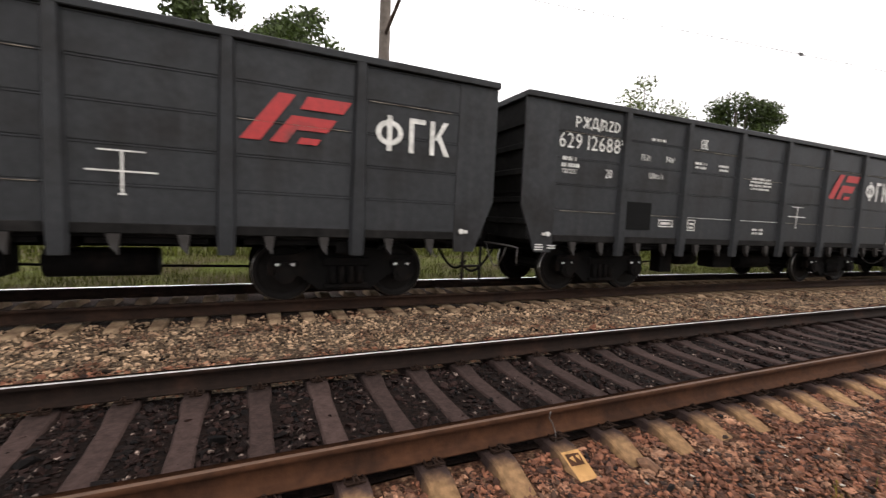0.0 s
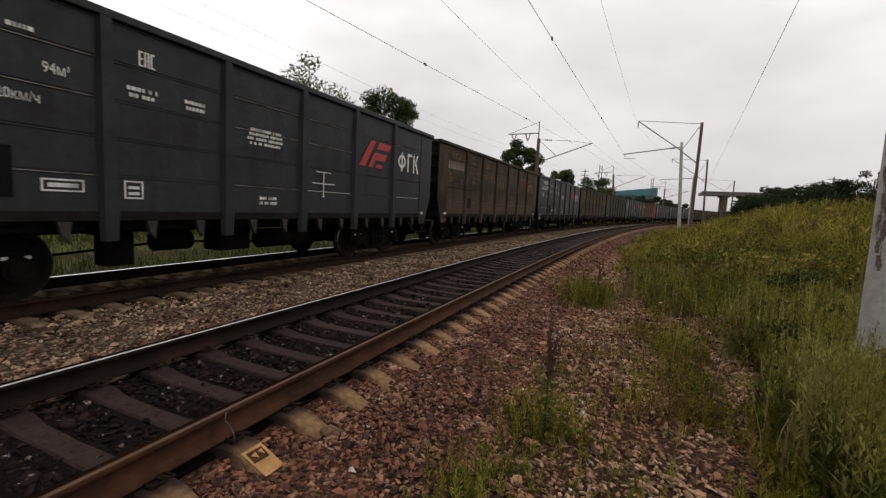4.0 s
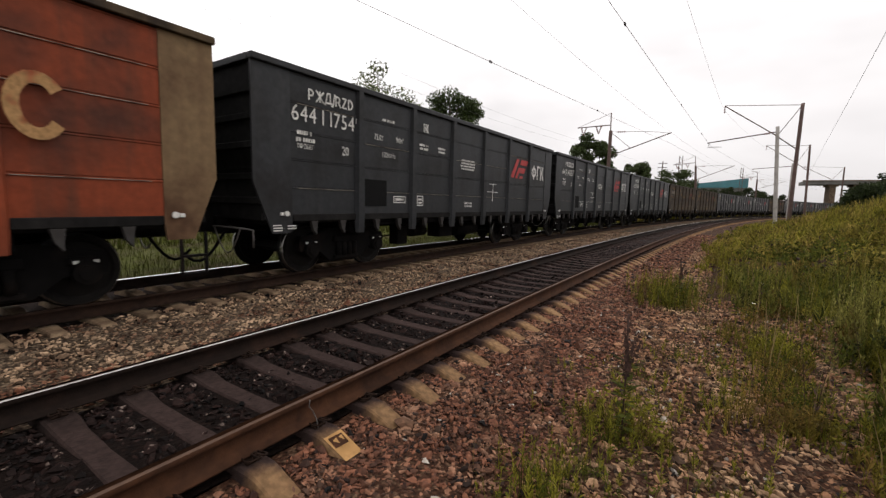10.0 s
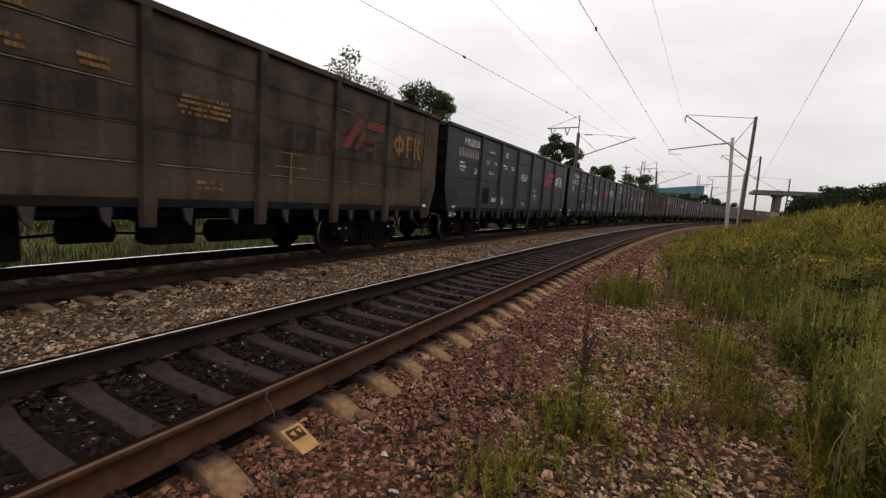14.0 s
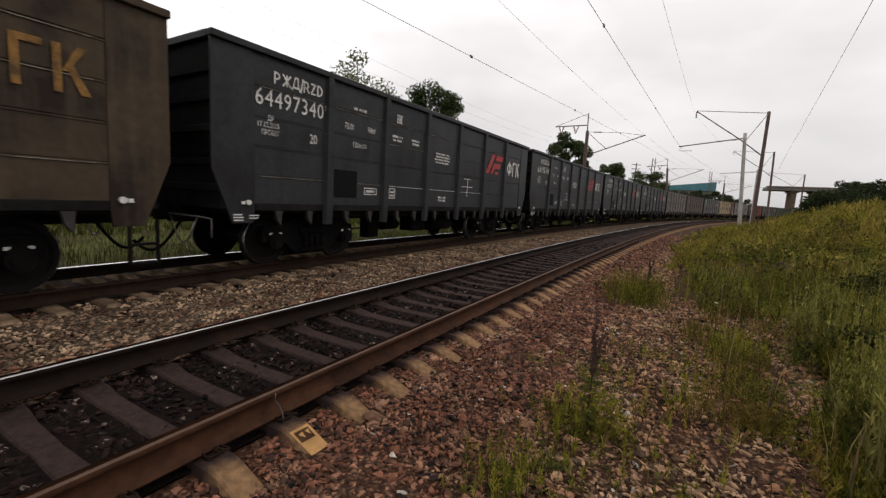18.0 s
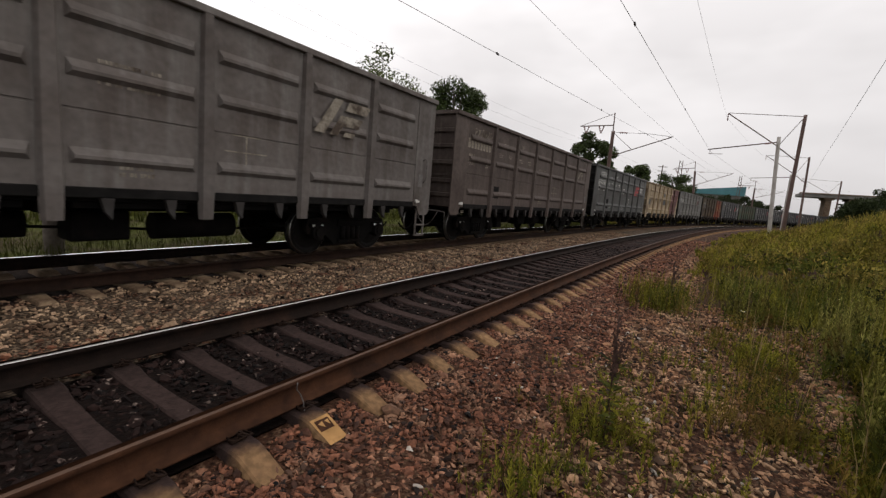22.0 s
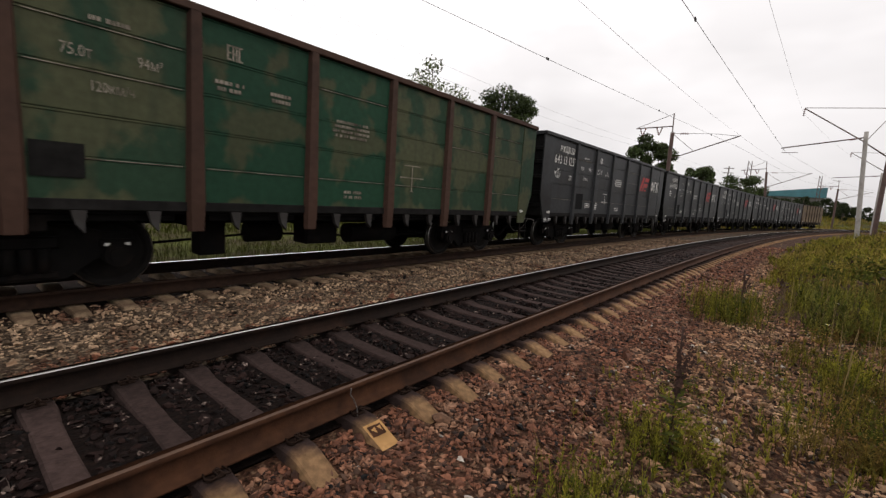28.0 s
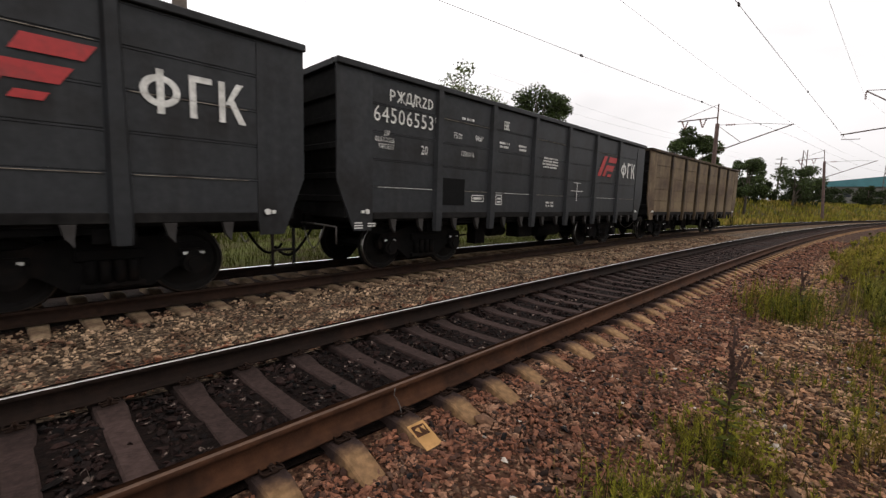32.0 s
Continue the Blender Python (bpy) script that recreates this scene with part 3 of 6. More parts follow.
# ---- tracks ----
RAIL = [(-0.075, -0.180), (-0.075, -0.168), (-0.022, -0.150), (-0.0095, -0.135), (-0.0095, -0.055), (-0.030, -0.042), (-0.0375, -0.030), (-0.0375, -0.008), (-0.030, 0.0),
        (0.030, 0.0), (0.0375, -0.008), (0.0375, -0.030), (0.030, -0.042), (0.0095, -0.055), (0.0095, -0.135), (0.022, -0.150), (0.075, -0.168), (0.075, -0.180)]


def rail(parent, lat, z, side_mat, top_mat, label, polished=False):
    body = [(lat + a, z + b) for a, b in RAIL[9:]] + [(lat + a, z + b) for a, b in RAIL[:9]]
    # the shiny running surface is a part of its own
    me = strip("rail", side_mat, body, -560, 600, 2.0)
    r = part("rail", me, side_mat, parent, label)
    top = strip("running_surface", top_mat, [(lat - 0.0345, z - 0.0035), (lat - 0.031, z - 0.0001), (lat - 0.026, z + 0.0012), (lat + (0.030 if polished else -0.012), z + 0.0014)], -560, 600, 2.0)
    part("running_surface", top, top_mat, r)
    return r


def sleeper_mesh():
    """Concrete sleeper: high rail seats, a lower waist between them, sloping sides and ends. Its length runs along y."""
    stations = [(-1.275, -0.125, 0.084, 0.118), (-1.245, -0.088, 0.086, 0.12), (-1.04, -0.004, 0.088, 0.125), (-0.98, 0.008, 0.092, 0.13), (-0.62, 0.012, 0.098, 0.14), (-0.42, -0.016, 0.086, 0.14),
                (0.0, -0.022, 0.082, 0.14), (0.42, -0.016, 0.086, 0.14), (0.62, 0.012, 0.098, 0.14), (0.98, 0.008, 0.092, 0.13), (1.04, -0.004, 0.088, 0.125), (1.245, -0.088, 0.086, 0.12), (1.275, -0.125, 0.084, 0.118)]
    v, f = [], []
    for y, z, top, foot in stations:
        v += [(-foot, y, -0.18), (-top, y, z - 0.012), (-top + 0.014, y, z), (top - 0.014, y, z), (top, y, z - 0.012), (foot, y, -0.18)]
    for i in range(len(stations) - 1):
        for j in range(5):
            a = i * 6 + j
            f.append((a, a + 1, a + 7, a + 6))
    e = (len(stations) - 1) * 6
    f += [(0, 5, 4, 1), (1, 4, 3, 2), (e, e + 1, e + 4, e + 5), (e + 1, e + 2, e + 3, e + 4)]
    return np.array(v), np.array(f)


SV, SF = sleeper_mesh()
S_MESH = mesh_np("sleeper", SV, SF)
FLAT = SV.copy()     # the train's track: ends that stay level almost to the edge
for row, drop in ((0, -0.05), (1, 0.004), (2, 0.006), (-3, 0.006), (-2, 0.004), (-1, -0.05)):
    k = (row % (len(SV) // 6)) * 6
    FLAT[k + 1:k + 5, 2] = (drop - 0.012, drop, drop, drop - 0.012)
S_FLAT = mesh_np("sleeper", FLAT, SF)


def clip_mesh():
    """Bent wire clip, its bolt, washer and the seat plate."""
    bm = bmesh.new()
    box(bm, -0.05, 0.05, -0.045, 0.0, 0.0, 0.012, 0.003)
    cyl(bm, (0, -0.045, 0.01), (0, -0.045, 0.07), 0.011, n=6)
    cyl(bm, (0, -0.045, 0.045), (0, -0.045, 0.06), 0.019, n=6)
    pts = [(-0.05, 0.01, 0.03), (-0.062, -0.05, 0.035), (-0.05, -0.10, 0.05), (-0.015, -0.105, 0.06), (-0.012, -0.03, 0.05), (0.012, -0.03, 0.05), (0.015, -0.105, 0.06), (0.05, -0.10, 0.05), (0.062, -0.05, 0.035), (0.05, 0.01, 0.03)]
    tube(bm, pts, 0.0065, 5)
    return mesh_bm("rail_clip", bm)


CLIP = clip_mesh()
HALF = 0.7975   # from the track's middle to a rail's middle


def track(name, lat, z, rails, near_mat, label, clips, painted):
    thing = empty(name, pose(0, 0, 0), label, "railway track", kind="structure")
    for side, (a, b, lab) in zip((-1, 1), rails):
        rail(thing, lat + side * HALF, z, M[a], M[b], lab, b == "tread_bright")
    phase = SLEEPER_PHASE if clips else TRAIN_PHASE
    first = round((-24 - phase) / SLEEPER_STEP)
    for k in range(first, first + 290):
        s = phase + k * SLEEPER_STEP
        rnd = random.Random(k + 1000 * int(lat))
        yellow = painted and k == 0
        m = line_pose(s + rnd.uniform(-0.012, 0.012), lat, z + TOP + rnd.uniform(-0.006, 0.004), rnd.uniform(-0.5, 0.5))
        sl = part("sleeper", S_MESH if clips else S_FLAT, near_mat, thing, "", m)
        if yellow:
            mark = mesh_np("paint_mark", np.array([(-0.078, -1.277, -0.120), (-0.074, -1.246, -0.0845), (-0.078, -1.04, 0.0), (0.078, -1.04, 0.0), (0.074, -1.246, -0.0845), (0.078, -1.277, -0.120)]), np.array([(0, 5, 4, 1), (1, 4, 3, 2)]))
            part("paint_mark", mark, M["yellow"], sl, "yellow painted sleeper end")
            sl_down = lambda y: 0.003 + (y + 1.04) * 0.41
            bm = bmesh.new()
            bm.faces.new([bm.verts.new((x, y, sl_down(y))) for x, y in ((-0.064, -1.145), (0.05, -1.15), (0.056, -1.066), (-0.058, -1.06))])
            part("stencil", bm, M["rust"], sl, "dark worn stencil on the yellow paint")
            for tri in (((-0.045, -1.09), (-0.012, -1.13), (-0.004, -1.08)), ((0.012, -1.085), (0.035, -1.125), (0.045, -1.08))):
                bm = bmesh.new()
                bm.faces.new([bm.verts.new((x, y, sl_down(y) + 0.002)) for x, y in tri])
                part("stencil_gap", bm, M["yellow"], sl)
        if clips and -2 < s < 22:
            for dy in (-HALF - 0.075, HALF + 0.075, -HALF + 0.075, HALF - 0.075):
                if dy in (-HALF - 0.075,) or s < 9:
                    flip = 0 if dy in (-HALF - 0.075, HALF - 0.075) else 180
                    part("rail_clip", CLIP, M["rust_mid"], sl, "", pose(0, dy, 0.012, 0, 0, flip))
    rest_v, rest_f, n = [], [], 0
    for k in list(range(-260, first)) + list(range(first + 290, 760)):
        s = phase + k * SLEEPER_STEP
        m = np.array(line_pose(s, lat, z + TOP))
        rest_v.append(SV @ m[:3, :3].T + m[:3, 3])
        rest_f.append(SF + n)
        n += len(SV)
    tagged(part("sleepers_far", mesh_np("sleepers_far", np.concatenate(rest_v), np.concatenate(rest_f)), near_mat, thing), kind="stuff")
    return thing


# ---- stones ----
def ico():
    p = (1 + 5 ** 0.5) / 2
    v = np.array([(-1, p, 0), (1, p, 0), (-1, -p, 0), (1, -p, 0), (0, -1, p), (0, 1, p), (0, -1, -p), (0, 1, -p), (p, 0, -1), (p, 0, 1), (-p, 0, -1), (-p, 0, 1)]) / math.hypot(1, p)
    f = np.array([(0, 11, 5), (0, 5, 1), (0, 1, 7), (0, 7, 10), (0, 10, 11), (1, 5, 9), (5, 11, 4), (11, 10, 2), (10, 7, 6), (7, 1, 8), (3, 9, 4), (3, 4, 2), (3, 2, 6), (3, 6, 8), (3, 8, 9), (4, 9, 5), (2, 4, 11), (6, 2, 10), (8, 6, 7), (9, 8, 1)])
    return v, f


IV, IF = ico()


def stones(name, mat, places, sizes, label, seed, sink=0.3):
    """Crushed stones, all in one mesh."""
    rng = np.random.default_rng(seed)
    n = len(places)
    # flat cuts through each block give it sharp corners
    shape = IV[None] * rng.uniform(0.75, 1.25, (n, 12, 1))
    for _ in range(5):
        cut = rng.normal(0, 1, (n, 1, 3))
        cut /= np.linalg.norm(cut, axis=2, keepdims=True)
        over = np.maximum((shape * cut).sum(2, keepdims=True) - rng.uniform(0.18, 0.55, (n, 1, 1)), 0)
        shape = shape - over * cut
    shape = shape * np.stack([rng.uniform(1.1, 1.8, n), rng.uniform(0.8, 1.2, n), rng.uniform(0.5, 0.9, n)], 1)[:, None]
    a, b = rng.uniform(0, 2 * np.pi, n), rng.normal(0, 0.7, n)
    ca, sa, cb, sb = np.cos(a), np.sin(a), np.cos(b), np.sin(b)
    x, y, z = shape[..., 0], shape[..., 1], shape[..., 2]
    y, z = y * cb[:, None] - z * sb[:, None], y * sb[:, None] + z * cb[:, None]
    x, y = x * ca[:, None] - y * sa[:, None], x * sa[:, None] + y * ca[:, None]
    v = np.stack([x, y, z], -1) * sizes[:, None, None] + places[:, None]
    v[..., 2] += (sizes * sink)[:, None]
    f = (IF[None] + 12 * np.arange(n)[:, None, None]).reshape(-1, 3)
    return tagged(part(name, mesh_np(name, v.reshape(-1, 3), f), mat), label, "stones", kind="stuff")


def scatter(rng, count, s0, s1, lat0, lat1, power=1.0):
    s = s0 + (s1 - s0) * rng.random(count) ** power
    lat = rng.uniform(lat0, lat1, count)
    a = s / RADIUS
    return np.stack([(RADIUS + lat) * np.sin(a), NEAR_Y - RADIUS + (RADIUS + lat) * np.cos(a)], 1), s, lat


def profile_z(lat):
    p = np.array([(-12, -0.64), (-4.9, -0.64), (-4.3, -0.45), (-3.6, -0.43), (-2.6, -0.40), (-1.9, -0.355), (-1.42, -0.325), (-1.2, -0.298), (-0.98, -0.28), (-0.85, -0.272), (-0.6, -0.250), (0.6, -0.250), (0.85, -0.265), (1.3, -0.32), (1.8, -0.35), (2.5, -0.35), (3.0, -0.325), (3.35, -0.316), (3.82, -0.320), (4.1, -0.345), (9, -0.4)])
    return np.interp(lat, p[:, 0], p[:, 1])

# ---- the train: open goods wagons ----
PITCH = 13.92          # from coupling to coupling
HL, HW = 6.72, 1.565   # half length and half width of the body
SILL, RIM = 1.19, 3.71
POSTS = [-HL + 2.345 + k * 1.75 for k in range(6)]
PANEL_EDGES = [-HL + 0.70] + POSTS + [HL - 0.70]
SHARED = {}


def shared(key, make):
    if key not in SHARED:
        SHARED[key] = mesh_bm(key.split("|")[0], make())
    return SHARED[key]


def plank_panel(width, ribs):
    """A bay of the side wall: five sheets one above the other, each with a lip; or a pressed sheet with lying ribs. Its face looks to -y."""
    bm = bmesh.new()
    h = RIM - 0.1 - SILL
    out = []
    if not ribs:
        n = 5
        for i in range(n):
            z0, z1 = SILL + i * h / n, SILL + (i + 1) * h / n
            o = 0.004 * (i % 2)
            out += [(o, z0), (o, z1 - 0.042), (o - 0.009, z1 - 0.036), (o - 0.009, z1 - 0.022), (o, z1 - 0.016), (0.014, z1 - 0.014), (0.014, z1)]
    else:
        out = [(0.0, SILL), (0.0, SILL + 0.86), (0.012, SILL + 0.865), (0.012, SILL + 0.885), (0.0, SILL + 0.89), (0.0, RIM - 0.1)]
    if True:
        a = [bm.verts.new((0, y, z)) for y, z in out] + [bm.verts.new((0, 0.03, out[-1][1])), bm.verts.new((0, 0.03, out[0][1]))]
        b = [bm.verts.new((width, v.co.y, v.co.z)) for v in a]
        for i in range(len(a)):
            j = (i + 1) % len(a)
            bm.faces.new((a[i], b[i], b[j], a[j]))
        bm.faces.new(a)
        bm.faces.new(b[::-1])
    bmesh.ops.recalc_face_normals(bm, faces=bm.faces[:])
    return bm


def rib_mesh(width, z):
    """A pressed lying rib of a side panel."""
    bm = bmesh.new()
    a, b = 0.16, width - 0.16
    vs = [bm.verts.new(p) for p in ((a, 0.004, z), (b, 0.004, z), (b, 0.004, z + 0.2), (a, 0.004, z + 0.2),
                                    (a + 0.05, -0.055, z + 0.06), (b - 0.05, -0.055, z + 0.06), (b - 0.05, -0.055, z + 0.10), (a + 0.05, -0.055, z + 0.10))]
    for q in ((0, 1, 5, 4), (1, 2, 6, 5), (2, 3, 7, 6), (3, 0, 4, 7), (4, 5, 6, 7), (0, 3, 2, 1)):
        bm.faces.new([vs[j] for j in q])
    bmesh.ops.recalc_face_normals(bm, faces=bm.faces[:])
    return bm


def post_mesh():
    """Hat-section post over the side wall, reaching below the sill."""
    bm = bmesh.new()
    prof = [(-0.125, 0.0), (-0.085, -0.085), (0.085, -0.085), (0.125, 0.0)]
    top, low, foot = RIM - 0.09, SILL - 0.02, 0.80
    rows = []
    for z, k, d in ((top, 0.72, 0.85), (low, 1.0, 1.0), (foot, 0.86, 0.80)):
        rows.append([bm.verts.new((x * k, y * d, z)) for x, y in prof])
    for a, b in zip(rows[:-1], rows[1:]):
        for i in range(3):
            bm.faces.new((a[i], b[i], b[i + 1], a[i + 1]))
    bm.faces.new(rows[-1])
    bm.faces.new(rows[0][::-1])
    bmesh.ops.recalc_face_normals(bm, faces=bm.faces[:])
    return bm


def corner_mesh(square=False):
    """Flat corner sheet at the -x end: its outer edge slopes inwards below."""
    bm = bmesh.new()
    out = [(-HL, RIM - 0.09), (-HL, 1.72), (-HL + 0.34, 0.86), (-HL + 0.70, 0.86), (-HL + 0.73, SILL - 0.1), (-HL + 0.71, RIM - 0.09)]
    if square:
        out = [(-HL, RIM - 0.09), (-HL, 1.0), (-HL + 0.05, 0.90), (-HL + 0.14, 0.86), (-HL + 0.40, 0.86), (-HL + 0.48, 0.95), (-HL + 0.54, SILL - 0.1), (-HL + 0.71, SILL - 0.1), (-HL + 0.71, RIM - 0.09)]
    return prism(bm, out, -HW - 0.012, -HW + 0.03)


def end_mesh():
    """End wall at the -x end, set back, with lying ribs; and its flank that joins it to the corner sheet."""
    bm = bmesh.new()
    out = [(-HL + 0.22, SILL - 0.1), (-HL + 0.16, SILL - 0.1)]
    for z in (1.35, 1.75, 2.25, 2.70, 3.12):
        x = -HL + (0.16 if z < 1.9 else 0.07)
        out += [(x, z), (x - 0.05, z + 0.02), (x - 0.05, z + 0.11), (x, z + 0.13)]
    out += [(-HL + 0.07, RIM - 0.1), (-HL + 0.13, RIM - 0.1), (-HL + 0.13, 1.95), (-HL + 0.22, 1.90)]
    return prism(bm, out, -HW + 0.03, HW - 0.03)


def rim_mesh():
    bm = bmesh.new()
    return box(bm, -HL - 0.02, HL + 0.02, -HW - 0.075, -HW + 0.06, RIM - 0.105, RIM, 0.012)


def end_rim_mesh():
    bm = bmesh.new()
    return box(bm, -HL - 0.02, -HL + 0.12, -HW + 0.062, HW - 0.062, RIM - 0.10, RIM - 0.004)


def sill_mesh():
    bm = bmesh.new()
    box(bm, -HL + 0.735, HL - 0.735, -HW - 0.02, -HW + 0.10, SILL - 0.13, SILL - 0.002, 0.01)
    return bm


def hook_mesh():
    bm = bmesh.new()
    return prism(bm, [(-0.07, SILL - 0.13), (-0.03, 0.90), (0.05, 0.80), (0.055, 0.90), (0.075, SILL - 0.13)], -HW - 0.03, -HW + 0.05)


def frame_pieces():
    """Pieces of the underframe: two centre sills, the floor plate, two bolsters and six cross beams."""
    for y0, y1 in ((-0.33, -0.18), (0.18, 0.33)):
        yield "centre_sill", boxes((-HL + 0.05, HL - 0.05, y0, y1, 0.80, 1.12))
    yield "floor_plate", boxes((-HL + 0.25, HL - 0.25, -HW + 0.06, HW - 0.06, 1.02, 1.10))
    for x in (-4.32, 4.32):
        yield "body_bolster", boxes((x - 0.22, x + 0.22, -HW + 0.1, HW - 0.1, 0.82, 1.0))
    for x in POSTS:
        yield "cross_beam", boxes((x - 0.07, x + 0.07, -HW + 0.02, HW - 0.02, 0.86, 1.01))


FRAME = []


def hatch_mesh():
    """Bottom hatches that show below the sill between posts."""
    bm = bmesh.new()
    return box(bm, -0.66, 0.66, -HW + 0.12, -0.36, 0.93, 1.01)


def gear_mesh():
    """Brake cylinder, reservoir, levers and rods under the middle."""
    bm = bmesh.new()
    cyl(bm, (0.5, -0.75, 0.62), (1.75, -0.75, 0.62), 0.20, n=12)
    cyl(bm, (-1.5, -0.6, 0.66), (-0.9, -0.6, 0.66), 0.17, n=12)
    box(bm, -0.55, 0.15, -0.95, -0.5, 0.45, 0.86, 0.03)
    tube(bm, [(-3.2, -0.5, 0.5), (-1.5, -0.55, 0.62), (-0.9, -0.55, 0.62), (0.5, -0.55, 0.55), (3.2, -0.5, 0.5)], 0.022)
    tube(bm, [(-6.4, -0.55, 0.85), (-3.0, -0.62, 0.84), (3.0, -0.62, 0.84), (6.4, -0.55, 0.85)], 0.02)
    box(bm, -2.35, -1.95, -0.9, -0.6, 0.35, 0.9, 0.02)
    return bm


def side_frame_mesh():
    """Cast side frame of a bogie with its spring window."""
    bm = bmesh.new()
    out = [(-1.18, 0.62), (-1.14, 0.74), (-0.8, 0.76), (-0.5, 0.86), (0.5, 0.86), (0.8, 0.76), (1.14, 0.74), (1.18, 0.62), (1.16, 0.44), (0.70, 0.42), (0.42, 0.20), (-0.42, 0.20), (-0.70, 0.42), (-1.16, 0.44)]
    prism(bm, out, -1.10, -0.96)
    for i in (-0.22, -0.075, 0.075, 0.22):
        cyl(bm, (i, -1.13, 0.30), (i, -1.13, 0.58), 0.062, n=8)
    box(bm, -0.36, 0.36, -1.16, -1.08, 0.58, 0.72, 0.015)
    box(bm, -0.34, 0.34, -1.15, -1.09, 0.23, 0.30, 0.01)
    return bm


def axle_box_mesh():
    bm = bmesh.new()
    cyl(bm, (0, -1.20, 0.47), (0, -1.02, 0.47), 0.155, n=14)
    cyl(bm, (0, -1.225, 0.47), (0, -1.20, 0.47), 0.10, n=12)
    box(bm, -0.19, 0.19, -1.14, -1.0, 0.57, 0.67, 0.02)
    return bm


def mark_mesh():
    """The two pale adapter faces above an axle box."""
    return boxes((-0.135, -0.075, -1.150, -1.142, 0.585, 0.625), (0.075, 0.135, -1.150, -1.142, 0.585, 0.625))


def bolster_mesh():
    bm = boxes((-0.22, 0.22, -1.05, 1.05, 0.50, 0.78), (-1.0, -0.93, -0.9, 0.9, 0.36, 0.44), (0.93, 1.0, -0.9, 0.9, 0.36, 0.44), bevel=0.02)
    return bm


def wheel_mesh():
    """A wheelset round its own axle, along y."""
    bm = bmesh.new()
    prof = [(-0.86, 0.09), (-0.86, 0.16), (-0.865, 0.18), (-0.835, 0.36), (-0.865, 0.40), (-0.865, 0.462), (-0.858, 0.473), (-0.775, 0.476), (-0.768, 0.503), (-0.74, 0.503), (-0.735, 0.40), (-0.785, 0.36), (-0.76, 0.18), (-0.70, 0.15), (-0.68, 0.085)]
    prof = prof + [(-y, r) for y, r in reversed(prof)]
    n = 28
    rings = [[bm.verts.new((r * math.cos(2 * math.pi * i / n), y, r * math.sin(2 * math.pi * i / n))) for i in range(n)] for y, r in prof]
    for k, (a, b) in enumerate(zip(rings[:-1], rings[1:])):
        worn = abs(prof[k][0]) > 0.77 and abs(prof[k + 1][0]) > 0.77 and min(prof[k][1], prof[k + 1][1]) > 0.455
        for i in range(n):
            bm.faces.new((a[i], a[(i + 1) % n], b[(i + 1) % n], b[i])).material_index = int(worn)
    bmesh.ops.recalc_face_normals(bm, faces=bm.faces[:])
    return bm


def coupler_mesh():
    bm = bmesh.new()
    box(bm, -HL - 0.12, -HL + 0.5, -0.12, 0.12, 0.92, 1.15, 0.03)
    prism(bm, [(-HL - 0.26, 0.88), (-HL - 0.26, 1.2), (-HL - 0.10, 1.24), (-HL + 0.06, 1.16), (-HL + 0.06, 0.90)], -0.24, 0.2)
    return bm


def hose_mesh():
    bm = bmesh.new()
    pts = [Vector((-HL + 0.25 - 0.72 * t, -0.42 + 0.25 * t, 0.95 - 0.62 * math.sin(math.pi * min(1, t * 0.72)) ** 1.3)) for t in [i / 9 for i in range(10)]]
    return tube(bm, pts, 0.026, 6)


def lever_mesh():
    """Uncoupling lever and its chain at the end beam."""
    bm = bmesh.new()
    tube(bm, [(-HL + 0.12, -1.35, 0.62), (-HL + 0.12, -1.35, 0.92), (-HL - 0.02, -1.25, 0.95), (-HL - 0.02, -0.35, 0.95)], 0.016, 5)
    pts = [Vector((-HL - 0.02, -1.2 + 0.8 * t, 0.93 - 0.42 * math.sin(math.pi * t))) for t in [i / 8 for i in range(9)]]
    return tube(bm, pts, 0.013, 5)


def ladder_mesh():
    """Steps at the +x end of the near side."""
    bm = bmesh.new()
    for x in (HL - 0.52, HL - 0.18):
        box(bm, x - 0.02, x + 0.02, -HW + 0.0, -HW + 0.03, 0.34, 0.95)
    for z in (0.34, 0.60):
        box(bm, HL - 0.52, HL - 0.18, -HW - 0.03, -HW + 0.06, z, z + 0.03)
    return bm


def handle_mesh():
    """Grab handle on the +x corner of the near side."""
    x, y = HL - 0.30, -HW - 0.012
    return tube(bmesh.new(), [(x - 0.10, y, 2.20), (x - 0.06, y - 0.06, 2.24), (x, y - 0.06, 2.16), (x, y - 0.06, 1.78), (x - 0.04, y, 1.66)], 0.014, 6)


def plate_mesh():
    return box(bmesh.new(), HL - 0.56, HL - 0.38, -HW - 0.02, -HW - 0.0125, 1.55, 1.86)


def cap_mesh():
    """Small white-tipped pin and lashing eye near a corner."""
    bm = bmesh.new()
    cyl(bm, (-HL + 0.60, -HW - 0.0125, 1.20), (-HL + 0.60, -HW - 0.05, 1.20), 0.045, n=10)
    box(bm, -HL + 0.48, -HL + 0.54, -HW - 0.04, -HW - 0.0125, 1.17, 1.22)
    return bm


# ---- lettering ----
TEXTS = {}


